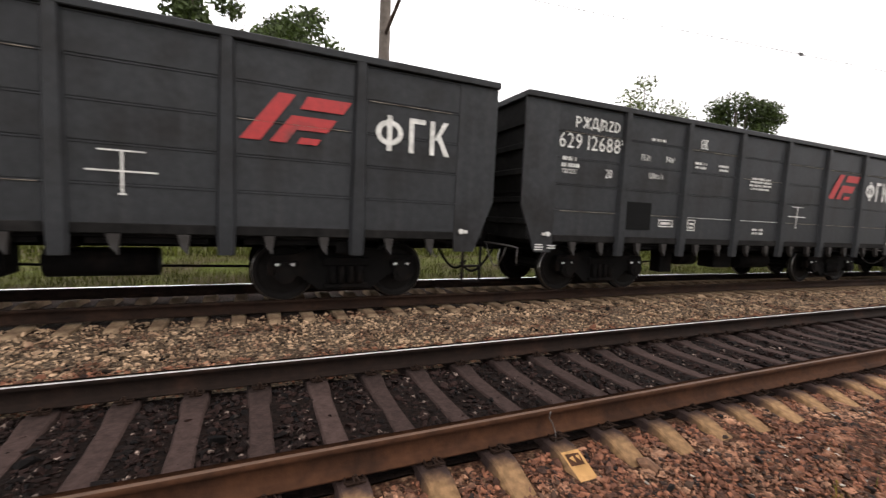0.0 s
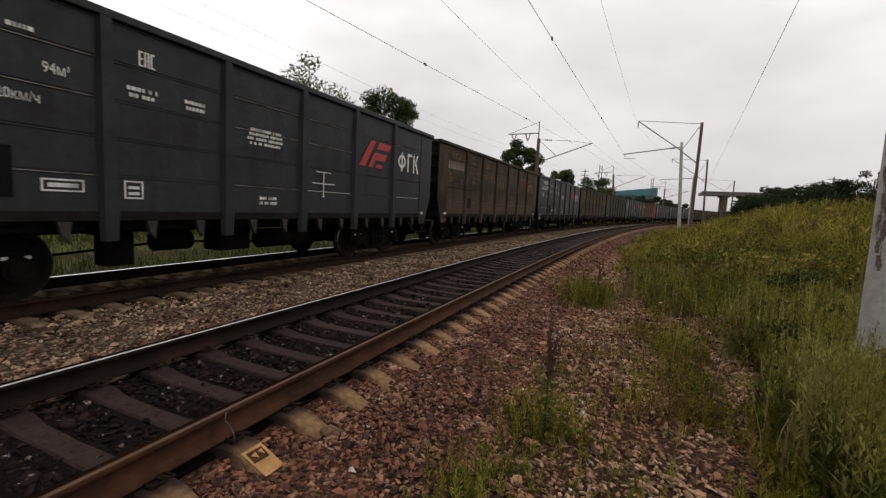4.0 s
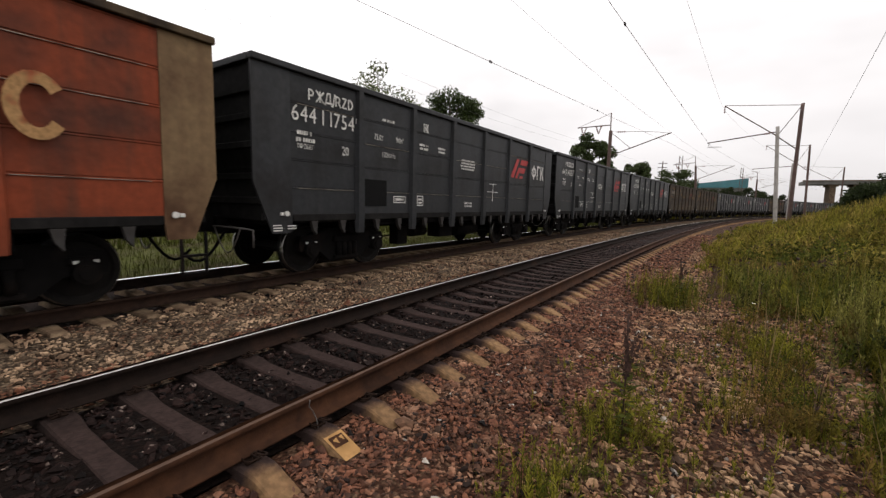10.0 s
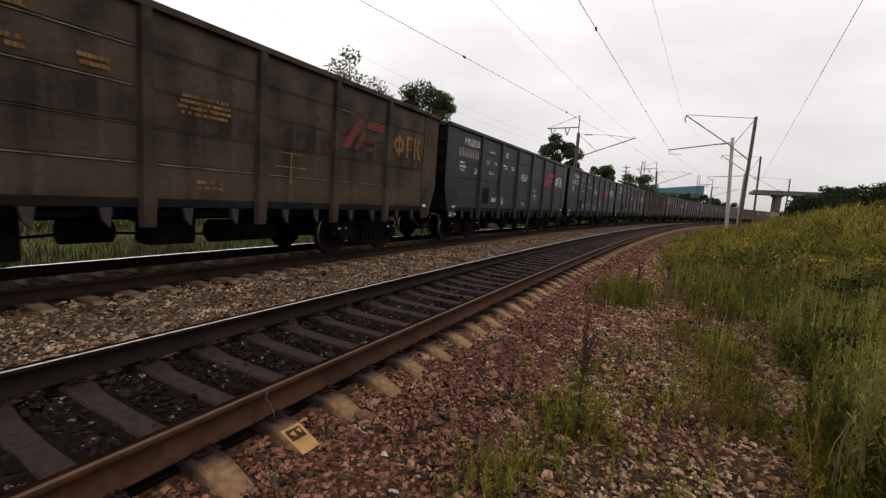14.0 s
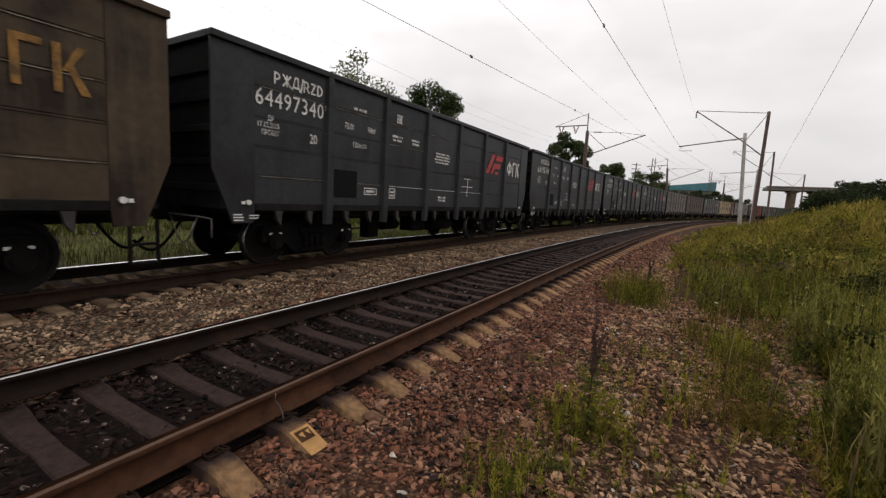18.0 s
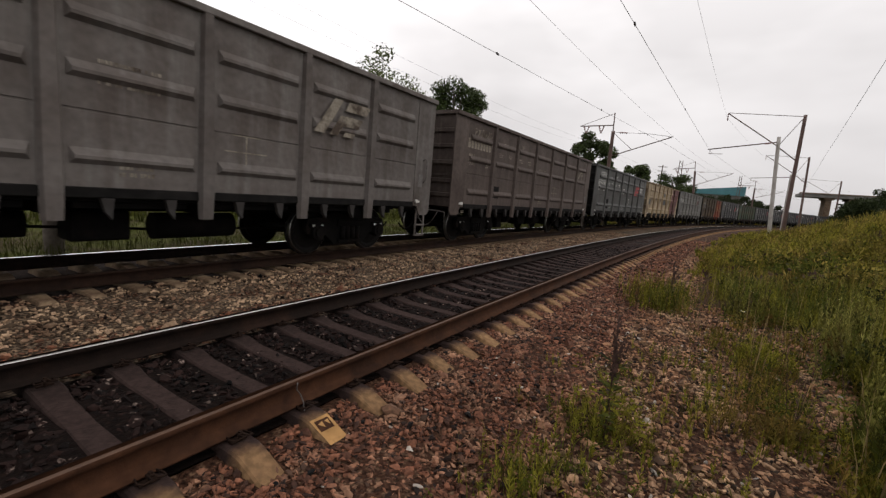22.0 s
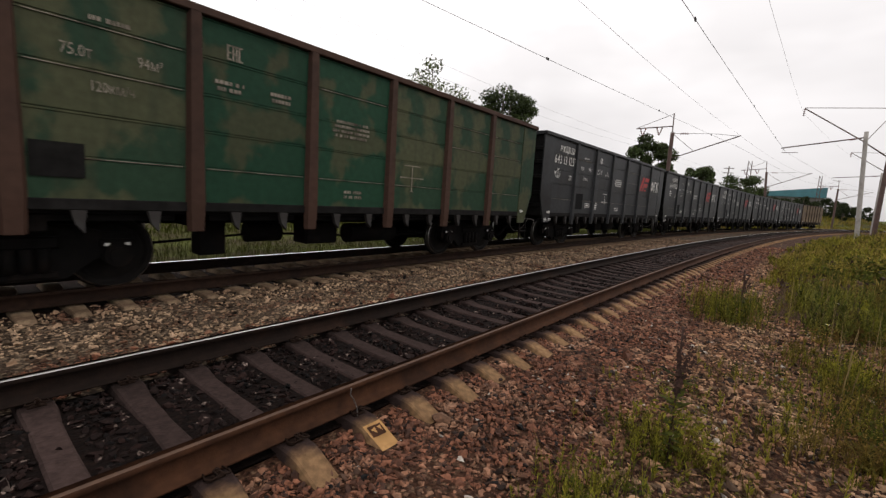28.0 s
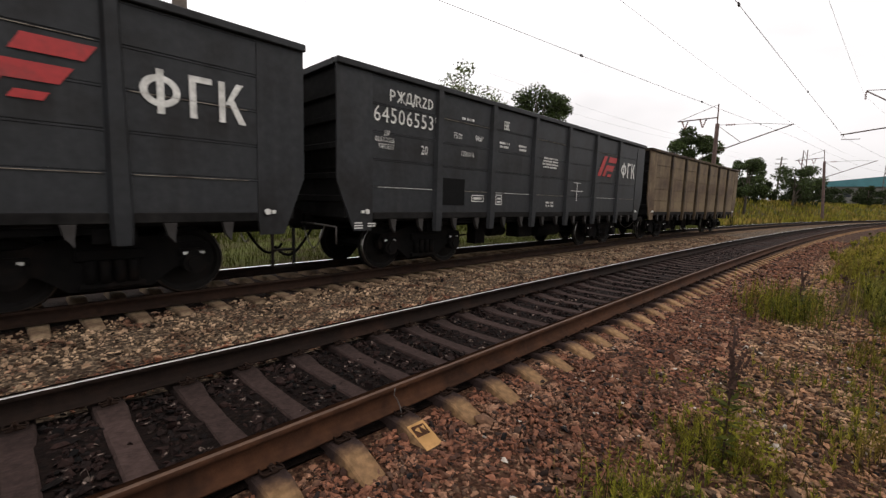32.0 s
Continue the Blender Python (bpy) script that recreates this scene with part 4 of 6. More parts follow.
def words(text, height, squeeze=0.72):
    """Flat letters of the built-in font, standing in the x-z plane and facing -y; x starts at nought."""
    key = (text, height, squeeze)
    if key not in TEXTS:
        cu = bpy.data.curves.new("letters", "FONT")
        cu.body, cu.size, cu.resolution_u, cu.offset = text, height * 1.37, 2, 0.0
        tmp = bpy.data.objects.new("letters", cu)
        scene.collection.objects.link(tmp)
        bpy.context.view_layer.update()
        me = bpy.data.meshes.new_from_object(tmp.evaluated_get(bpy.context.evaluated_depsgraph_get()))
        bpy.data.objects.remove(tmp)
        bpy.data.curves.remove(cu)
        co = np.empty(len(me.vertices) * 3, dtype=np.float32)
        me.vertices.foreach_get("co", co)
        co = co.reshape(-1, 3)
        co = np.stack([co[:, 0] * squeeze, np.zeros(len(co)), co[:, 1]], 1)
        me.vertices.foreach_set("co", co.astype(np.float32).ravel())
        me.materials.clear()
        me.update()
        me.name = "letters"
        TEXTS[key] = me
    return TEXTS[key]


def bars(*rects):
    """Flat bars (x0, x1, z0, z1) facing -y."""
    bm = bmesh.new()
    for x0, x1, z0, z1 in rects:
        bm.faces.new([bm.verts.new(p) for p in ((x0, 0, z0), (x1, 0, z0), (x1, 0, z1), (x0, 0, z1))])
    return bm


def poly(*shapes):
    bm = bmesh.new()
    for sh in shapes:
        bm.faces.new([bm.verts.new((x, 0, z)) for x, z in sh])
    return bm


def emblem():
    """Plain slanting red blocks, about 1.5 wide."""
    blocks = ([(0.0, 0.0), (0.25, 0.0), (0.70, 0.66), (0.48, 0.66)],
              [(0.37, 0.0), (0.58, 0.0), (0.71, 0.19), (1.13, 0.19), (1.26, 0.38), (0.65, 0.38)],
              [(0.76, 0.48), (1.35, 0.48), (1.47, 0.66), (0.86, 0.66)],
              [(0.72, 0.0), (0.99, 0.0), (1.05, 0.09), (0.78, 0.09)])
    return poly(*blocks)


def brand_blocks(k):
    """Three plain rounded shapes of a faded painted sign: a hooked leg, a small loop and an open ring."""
    if k == 0:
        return poly([(0.06, 0.0), (0.25, 0.0), (0.25, 0.56), (0.06, 0.56)], [(0.0, 0.56), (0.40, 0.56), (0.36, 0.70), (0.0, 0.70)], [(0.40, 0.56), (0.54, 0.42), (0.60, 0.52), (0.52, 0.66), (0.36, 0.70)],
                    [(0.25, 0.22), (0.46, 0.22), (0.50, 0.34), (0.25, 0.34)])
    cx, cz, rx, rz, w, first, last, n = ((0.72, 0.26, 0.20, 0.14, 0.075, 0, 14, 14), (1.36, 0.36, 0.27, 0.36, 0.13, 2, 18, 20))[k - 1]
    rings = [[(cx + (rx - d) * math.cos(2 * math.pi * i / n), cz + (rz - d) * math.sin(2 * math.pi * i / n)) for i in range(n + 1)] for d in (0, w)]
    return poly(*[[rings[0][i], rings[0][i + 1], rings[1][i + 1], rings[1][i]][::-1] for i in range(first, last)])


def owner_sign(k):
    """One of three plain signs: a ring with a bar, an angle, a forked bar."""
    bm = bmesh.new()
    if k == 0:
        n = 20
        o = [bm.verts.new((0.215 + 0.215 * math.cos(2 * math.pi * i / n), 0, 0.27 + 0.19 * math.sin(2 * math.pi * i / n))) for i in range(n)]
        q = [bm.verts.new((0.215 + 0.135 * math.cos(2 * math.pi * i / n), 0, 0.27 + 0.115 * math.sin(2 * math.pi * i / n))) for i in range(n)]
        for i in range(n):
            j = (i + 1) % n
            bm.faces.new((q[i], q[j], o[j], o[i]))
    shapes = [[[(0.175, 0.0), (0.255, 0.0), (0.255, 0.53), (0.175, 0.53)]],
              [[(0.53, 0.0), (0.61, 0.0), (0.61, 0.53), (0.53, 0.53)], [(0.61, 0.455), (0.80, 0.455), (0.80, 0.53), (0.61, 0.53)]],
              [[(0.88, 0.0), (0.96, 0.0), (0.96, 0.53), (0.88, 0.53)], [(0.96, 0.24), (1.02, 0.24), (1.20, 0.53), (1.105, 0.53)], [(1.02, 0.24), (1.07, 0.32), (1.23, 0.0), (1.135, 0.0)]]][k]
    for sh in shapes:
        bm.faces.new([bm.verts.new((x, -0.0004 if k == 0 else 0.0, z)) for x, z in sh])
    bmesh.ops.remove_doubles(bm, verts=bm.verts[:], dist=0.0001)
    return bm


def owner_mark():
    """A row of plain stroke shapes: hook, star, trestle, slash, hook, zigzag, bow."""
    w, h, shapes = 0.03, 0.20, []

    def stroke(x0, z0, x1, z1):
        d = Vector((x1 - x0, z1 - z0)).normalized() * w / 2
        shapes.append([(x0 + d.y, z0 - d.x), (x1 + d.y, z1 - d.x), (x1 - d.y, z1 + d.x), (x0 - d.y, z0 + d.x)])

    def chain(*pts):
        for p, q in zip(pts[:-1], pts[1:]):
            stroke(*p, *q)
    for x in (0.0, 0.62):
        chain((x, 0), (x, h))
        chain((x, h - 0.014), (x + 0.07, h - 0.02), (x + 0.10, h - 0.06), (x + 0.07, 0.09), (x, 0.084))
    stroke(0.68, 0.085, 0.74, 0.0)
    for a, b in ((0.16, 0.33), (0.33, 0.16)):
        chain((a, 0), (b, h))
    stroke(0.245, 0, 0.245, h)
    chain((0.38, 0.03), (0.42, h), (0.48, h), (0.49, 0.03))
    chain((0.36, -0.02), (0.36, 0.03), (0.52, 0.03), (0.52, -0.02))
    stroke(0.545, -0.03, 0.595, h + 0.02)
    chain((0.78, h - 0.014), (0.88, h - 0.014), (0.78, 0.014), (0.89, 0.014))
    chain((0.94, 0), (0.94, h))
    chain((0.94, h - 0.014), (1.0, h - 0.02), (1.04, 0.13), (1.04, 0.07), (1.0, 0.02), (0.94, 0.014))
    return poly(*shapes)


def load_cross(low=False):
    if low:
        return bars((-0.33, -0.013, 0.045, 0.065), (0.013, 0.33, 0.045, 0.065), (-0.03, 0.03, -0.02, 0.0), (-0.013, 0.013, 0.0, 0.32), (-0.24, 0.24, 0.36, 0.378))
    return bars((-0.36, -0.013, 0.255, 0.275), (0.013, 0.36, 0.255, 0.275), (-0.04, 0.04, -0.02, 0.0), (-0.013, 0.013, 0.0, 0.50), (-0.24, 0.24, 0.50, 0.518))


def small_lines(seed, rows, width, height):
    """Rows of unreadable small print as bars."""
    rnd = random.Random(seed)
    rects, z = [], 0.0
    for r in range(rows):
        x, w = 0.0, width * rnd.uniform(0.7, 1.0)
        off = (width - w) / 2
        while x < w - 0.03:
            d = min(rnd.uniform(0.018, 0.055), w - x)
            rects.append((off + x, off + x + d, z, z + height))
            x += d + (0.013 if rnd.random() < 0.8 else 0.05)
        z -= height * 1.75
    return bars(*rects)


def wagon(style, number, s, seed):
    """One wagon; its middle is at s along the line."""
    rnd = random.Random(seed)
    side, pillar, last = M[style["side"]], M[style.get("post", style["side"])], M[style.get("last", style["side"])]
    ribs = style.get("ribs", False)
    ink = M[style.get("ink", "white_paint")]
    w = empty("goods_wagon", line_pose(s, TRAIN_LAT, TRAIN_Z), style["label"], "goods wagon", "wagons of the train")
    if ribs:   # the ribbed kind is a little shorter
        w.scale = (0.97, 1.0, 1.0)
    turned = pose(0, 0, 0, 0, 0, 180)
    for half in (0, 1):
        flip = turned if half else pose(0, 0, 0)
        n = len(PANEL_EDGES) - 1
        for i in range(n):
            a, b = PANEL_EDGES[i], PANEL_EDGES[i + 1]
            me = shared("side_panel|%.2f%s" % (b - a, ribs), lambda: plank_panel(b - a, ribs))
            end_bays = style.get("last_bays", 2)
            mat = last if (i >= n - end_bays and not half) else side
            mat = M[style["bays"][i]] if (not half and "bays" in style) else mat
            panel = part("side_panel", me, mat, w, "", flip @ pose(a, -HW, 0))
            for z in (0.26, 1.22, 1.82) if ribs else ():
                part("pressed_rib", shared("pressed_rib|%.2f %.2f" % (b - a, z), lambda: rib_mesh(b - a, SILL + z)), mat, panel)
        for k, x in enumerate(POSTS):
            part("side_post", shared("side_post", post_mesh), M[style["posts"][k]] if "posts" in style and not half else pillar if x < POSTS[5] or half or "last" not in style else last, w, "", flip @ pose(x, -HW, 0))
        for i, (a, b) in enumerate(zip(PANEL_EDGES[:-1], PANEL_EDGES[1:])):
            for k in (0.30, 0.72):
                if not half:
                    part("lashing_hook", shared("lashing_hook", hook_mesh), M["grey_worn"], w, "", pose(a + k * (b - a), 0, 0))
        part("corner_sheet", shared("corner_sheet|%s" % ribs, lambda: corner_mesh(ribs)), M[style.get("first", style["side"])] if not half else pillar, w, "", flip)
        mirror = shared("corner_sheet|b%s" % ribs, lambda: mirrored(corner_mesh(ribs)))
        part("corner_sheet", mirror, last if not half else side, w, "", flip)
        # end walls get a blacker colour: the shade in the gap, painted in
        part("end_wall", shared("end_wall", end_mesh), side if style["side"] in ("taupe", "cream") else M["grime_shade"], w, "", flip)
        part("top_rail", shared("top_rail", rim_mesh), pillar, w, "", flip)
        part("end_top_rail", shared("end_top_rail", end_rim_mesh), pillar, w, "", flip)
        part("side_sill", shared("side_sill", sill_mesh), M["grime_shade"], w, "sill blackened with grime", flip)
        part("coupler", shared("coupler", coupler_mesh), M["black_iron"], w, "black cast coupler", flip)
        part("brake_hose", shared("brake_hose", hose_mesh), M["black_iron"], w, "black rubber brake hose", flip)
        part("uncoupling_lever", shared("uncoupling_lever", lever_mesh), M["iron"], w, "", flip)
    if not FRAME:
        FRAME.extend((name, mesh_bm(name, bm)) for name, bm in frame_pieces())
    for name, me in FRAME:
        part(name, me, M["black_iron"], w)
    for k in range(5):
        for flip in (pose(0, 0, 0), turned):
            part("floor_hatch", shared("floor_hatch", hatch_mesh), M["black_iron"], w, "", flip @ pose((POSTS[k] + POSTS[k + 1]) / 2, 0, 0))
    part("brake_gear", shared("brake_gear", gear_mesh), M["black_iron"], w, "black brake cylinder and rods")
    part("step_ladder", shared("step_ladder", ladder_mesh), side if ribs and style["side"] != "cream" else M["black_iron"], w)
    if ribs:
        part("corner_handle", shared("corner_handle", handle_mesh), M["iron"], w, "bent iron grab handle")
        part("corner_plate", shared("corner_plate", plate_mesh), M["iron"], w, "small grey plate on the corner")
    for flip in (pose(0, 0, 0), None):
        me = shared("corner_pin", cap_mesh) if flip else shared("corner_pin|b", lambda: mirrored(cap_mesh()))
        part("corner_pin", me, M["white_paint"], w, "white-tipped pin at the corner")
    for x in (-4.325, 4.325):
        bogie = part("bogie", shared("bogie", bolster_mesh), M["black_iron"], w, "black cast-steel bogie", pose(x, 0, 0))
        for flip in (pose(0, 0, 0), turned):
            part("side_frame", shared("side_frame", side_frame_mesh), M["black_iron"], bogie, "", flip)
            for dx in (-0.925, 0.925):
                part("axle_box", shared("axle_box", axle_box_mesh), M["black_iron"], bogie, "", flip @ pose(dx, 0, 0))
        for dx in (-0.925, 0.925):
            tagged(part("adapter_mark", shared("adapter_mark", mark_mesh), M["white_paint"], bogie, "pale bare-metal adapter faces", pose(dx, 0, 0)), kind="stuff")
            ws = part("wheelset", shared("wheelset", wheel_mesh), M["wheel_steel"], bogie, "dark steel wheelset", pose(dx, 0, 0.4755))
            if len(ws.data.materials) == 1:
                ws.data.materials.append(M["wheel_tread"])
            WHEELS[dx > 0].append(ws)
    lettering(w, style, number, ink, rnd, seed, ribs)
    return w


def mirrored(bm):
    for v in bm.verts:
        v.co.x = -v.co.x
    bmesh.ops.reverse_faces(bm, faces=bm.faces[:])
    return bm


WHEELS = {False: [], True: []}
BUILT = {"63326474": ("27.05.2020", "27.05.2038"), "64313125": ("24.07.2018", "24.07.2037")}
DATES = {"63093744": "24.05.2026", "63326474": "27.05.2026", "64506751": "02.01.2026", "64313125": "24.07.2025", "62993860": "22.05.2026", "64497340": "17.12.2025", "64506553": "02.01.2026"}


def lettering(w, style, number, ink, rnd, seed, ribs):
    face = -HW - (0.006 if ribs else 0.018)

    def put(name, data, mat, x, z, label="", y=0.0, size=1.0):
        me = data if isinstance(data, bpy.types.Mesh) else shared(data[0], data[1])
        mark = part(name, me, mat, w, label, pose(x, face - y, z) @ Matrix.Diagonal((size, 1, size, 1)))
        return tagged(mark, kind="stuff") if name in ("small_print", "foot_print", "owner_mark") else mark
    b = PANEL_EDGES
    if style.get("patch"):
        put("paint_patch", ("paint_patch", lambda: bars((0, 1.50, 0, 0.84))), M[style["patch"]], b[0] + 0.02, 2.30, "darker repainted field behind the number", -0.003)
    if not number and not style.get("plain") and not style.get("fields"):
        for k in range(8):
            put("number_bar", ("number_bar", lambda: bars((0, 0.125, 0, 0.27))), M["faded_paint"], b[0] + 0.04 + 0.18 * k, 2.81, "unreadable painted figure")
    if style.get("fields"):
        put("dark_field", ("dark_field|a", lambda: bars((0, 0.62, 0.0, 0.42))), M["grey"], b[0] + 0.05, 1.92, "dark painted-over field", -0.003)
        put("dark_field", ("dark_field|b", lambda: bars((0, 0.86, 0.0, 0.52), (-0.24, 1.30, -0.72, -0.14))), M["grey"], b[3] + 0.32, 2.72, "dark painted-over fields", -0.003)
        put("dark_field", ("dark_field|c", lambda: bars((0, 0.5, 0.0, 0.44))), M["black_paint"], b[1] + 0.10, 1.30, "black painted-over field", -0.003)
        for k in range(3):
            put("brand_block", ("brand_block|%d" % k, lambda k=k: brand_blocks(k)), M["ghost_paint"], b[5] + 1.0, 2.18, "faint worn painted sign", 0.058, 0.7)
        return
    if number:
        for k, digit in enumerate(number):
            put("digit", words(digit, 0.285, 0.88), M[style.get("number_ink", style.get("ink", "white_paint"))], b[0] + 0.02 + 0.187 * k + (0.045 if digit == "1" else 0.0), 2.67 if ribs else 2.81)
    if style.get("plain"):
        if style.get("emblem"):
            put("emblem", ("emblem", emblem), M[style["emblem"]], b[5] + 0.24, 2.45, "plain slanting red emblem", 0.058, 0.8)
        for k in range(3 if style.get("signs") else 0):
            put("owner_sign", ("owner_sign|%d" % k, lambda k=k: owner_sign(k)), M[style["signs"]], b[6] + 0.27, 2.60, "large painted sign", 0.0, 0.76)
        return
    put("owner_mark", ("owner_mark", owner_mark), ink, b[0] + 0.40, 3.20)
    put("mileage_word", words("ПРОБЕГ", 0.085, 0.8), ink, b[0] + 0.14, 2.34, "painted word")
    if number in DATES:
        put("date", words(DATES[number], 0.09, 0.8), ink, b[0] + 0.06, 2.46, "painted date")
        put("repair_word", words("ДР", 0.085, 0.8), ink, b[0] + 0.26, 2.58, "painted letters")
    put("check_box", ("check_box", lambda: bars((0, 0.012, 0, 0.09), (0.075, 0.087, 0, 0.09), (0.012, 0.075, 0, 0.012), (0.012, 0.075, 0.078, 0.09))), ink, b[0] + 1.53, 2.98)
    if number not in DATES:
        put("small_print", ("small_print|a", lambda: small_lines(3, 2, 0.5, 0.07)), ink, b[0] + 0.08, 2.58)
    put("code", words("20", 0.18, 0.75), ink, b[0] + 1.16, 2.32, "painted code 20")
    put("load_limit", words("75.0т", 0.13, 0.72), ink, b[1] + 0.42, 2.74, "painted load limit")
    put("volume", words("94м³", 0.13, 0.72), ink, b[1] + 1.12, 2.76, "painted volume")
    put("speed_limit", words("120км/ч", 0.12, 0.72), ink, b[1] + 0.66, 2.40, "painted speed limit")
    put("small_print", ("small_print|b", lambda: small_lines(4, 1, 0.5, 0.05)), ink, b[1] + 0.62, 3.16)
    if number in BUILT:
        put("built_word", words("ПОСТРОЕН", 0.085, 0.76), ink, b[2] + 0.20, 2.82, "painted word")
        put("date", words(BUILT[number][0], 0.085, 0.8), ink, b[2] + 0.20, 2.70, "painted date")
        put("overhaul_word", words("КР", 0.085, 0.8), ink, b[2] + 1.16, 2.82, "painted letters")
        put("date", words(BUILT[number][1], 0.085, 0.8), ink, b[2] + 0.99, 2.70, "painted date")
    else:
        put("small_print", ("small_print|c", lambda: small_lines(5, 2, 0.45, 0.05)), ink, b[2] + 0.22, 2.80)
        put("small_print", ("small_print|d", lambda: small_lines(6, 2, 0.38, 0.05)), ink, b[2] + 1.02, 2.80)
    put("small_print", ("small_print|e", lambda: bars((0, 0.022, 0, 0.2), (0.024, 0.058, 0, 0.022), (0.024, 0.058, 0.09, 0.11), (0.024, 0.058, 0.178, 0.2), (0.072, 0.094, 0, 0.2), (0.118, 0.14, 0, 0.2), (0.096, 0.116, 0.178, 0.2), (0.096, 0.116, 0.08, 0.10), (0.154, 0.176, 0, 0.2), (0.178, 0.212, 0, 0.022), (0.178, 0.212, 0.178, 0.2))), ink, b[2] + 0.40, 3.14)
    put("small_print", ("small_print|f", lambda: small_lines(7, 4, 0.86, 0.045)), ink, b[3] + 0.38, 2.62)
    put("load_cross", ("load_cross|low", lambda: load_cross(True)) if number in DATES and "cross" in style else ("load_cross", load_cross), ink, b[style.get("cross", 4)] + (1.2 if "cross" in style else 0.63), 1.62 if "cross" in style else 1.55, "white cross-shaped lifting sign")
    put("small_print", ("small_print|g", lambda: small_lines(8, 2, 0.55, 0.05)), ink, b[3] + 0.60, 1.42)
    fresh = style.get("ink", "white_paint") == "white_paint"
    if fresh:
        put("small_print", ("small_print|h", lambda: bars((0, 0.02, 0, 0.24), (0.22, 0.24, 0, 0.24), (0.02, 0.22, 0, 0.02), (0.02, 0.22, 0.22, 0.24), (0.05, 0.19, 0.05, 0.09), (0.05, 0.19, 0.13, 0.17))), ink, b[2] + 0.18, 1.36)
    if fresh:
        put("small_print", ("small_print|i", lambda: bars((0, 0.02, 0, 0.15), (0.40, 0.42, 0, 0.15), (0.02, 0.40, 0, 0.02), (0.02, 0.40, 0.13, 0.15), (0.06, 0.36, 0.05, 0.10))), ink, b[1] + 1.06, 1.42)
    if fresh:
        put("black_field", ("black_field", lambda: bars((0, 0.68, 0, 0.56))), M["black_paint"], b[1] + 0.14, 1.34, "black chalk-board field", 0.001)
    else:
        put("black_field", ("black_field|small", lambda: bars((0, 0.46, 0, 0.38))), M["grime_shade"], b[1] + 0.14, 1.42, "dark worn chalk-board field", 0.001)
    # pale bars along the sheets' lips: highlights drawn in paint colour
    for i in range(7):
        for lip, chance in () if ribs else ((1, 0.85), (3, 0.5), (4, 0.6)):
            if rnd.random() < chance:
                a = b[i] + 0.14
                d = b[i + 1] - a - 0.16
                me = ("worn_line|%.2f" % d, lambda d=d: bars((0, d, 0, 0.009)))
                put("worn_line", me, ink if lip == 1 and rnd.random() < 0.3 else M["faded_paint"], a, SILL + lip * 0.4836 - 0.034)
    put("foot_print", ("foot_print", lambda: bars((-0.18, 0.0, 0.0, 0.02), (-0.18, 0.0, 0.045, 0.065), (-0.18, -0.02, 0.09, 0.11), (0.10, 0.28, 0.03, 0.05), (0.10, 0.28, 0.075, 0.095))), ink, -HL + 0.52, 0.90)
    if style.get("emblem"):
        put("emblem", ("emblem", emblem), M[style["emblem"]], b[5] + 0.15, 2.36, "plain slanting red emblem", 0.058 if ribs else 0.0)
    if style.get("brand"):
        for k in range(3):
            put("brand_block", ("brand_block|%d" % k, lambda k=k: brand_blocks(k)), M[style["brand"]], b[5] + 0.78, 2.02, "faded cream painted sign", 0.075 if k == 2 else 0.0)
    if style.get("signs"):
        for k in range(3):
            put("owner_sign", ("owner_sign|%d" % k, lambda k=k: owner_sign(k)), M[style["signs"]], b[6] + 0.24, 2.60 if ribs else 2.40, "large painted sign", 0.0, 0.76 if ribs else 1.0)


GREY = dict(side="grey", emblem="red_paint", signs="white_paint", label="dark grey steel open goods wagon with a red emblem")
STYLES = {
    "g": GREY,
    "h": dict(GREY, cross=2),
    "r": dict(side="brown", last="brown", brand="ochre_pale", bays=["brown"] * 4 + ["orange_slant", "orange", "orange"], label="weathered brown open goods wagon with an orange end", ink="faded_paint", number_ink="white_paint", post="brown_dark", posts=["brown_dark"] * 4 + ["orange"] * 2, patch="grey_worn"),
    "s": dict(side="brown_tan", first="tan_worn", last="tan_worn", brand="ochre_pale", bays=["brown_tan"] * 4 + ["orange_slant", "orange", "orange"], label="patchy tan and brown open goods wagon with an orange end", ink="faded_paint", number_ink="white_paint", post="brown", posts=["brown"] * 4 + ["orange"] * 2, patch="grey_worn"),
    "b": dict(side="brown_dark", label="weathered brown steel open goods wagon", ink="ochre_paint", emblem="faded_red", signs="ochre_paint"),
    "t": dict(side="tan", label="sun-bleached tan open goods wagon with brown posts", ink="faded_paint", post="brown", plain=True),
    "n": dict(side="green_dark", label="grimy dark olive-green open goods wagon", ink="faded_paint", bays=["green_dark"] * 7),
    "m": dict(side="green", label="patched green open goods wagon with brown posts", ink="faded_paint", post="rib_brown", bays=["green_bright", "green", "green_bright", "green_bright", "green", "green", "green"]),
    "l": dict(side="light_grey", ribs=True, label="dusty light grey open goods wagon with pressed ribs", ink="faded_paint", emblem="faded_paint"),
    "u": dict(side="taupe", ribs=True, label="dusty brown-grey open goods wagon with pressed ribs", ink="faded_paint", signs="faded_paint"),
    "k": dict(side="mid_grey", ribs=True, label="mid grey open goods wagon with pressed ribs", emblem="red_paint", signs="white_paint"),
    "c": dict(side="cream", ribs=True, last="corner_slant", bays=["cream"] * 5 + ["maroon_slant", "cream_slant"], label="cream open goods wagon with a slanting maroon band", ink="black_paint", fields=True, post="tan_rust", posts=["tan_rust"] * 5 + ["rib_brown"]),
    "e": dict(side="blue_grey", ribs=True, label="blue-grey open goods wagon with pressed ribs", emblem="faded_red", plain=True, signs="faded_paint", number_ink="white_paint"),
}
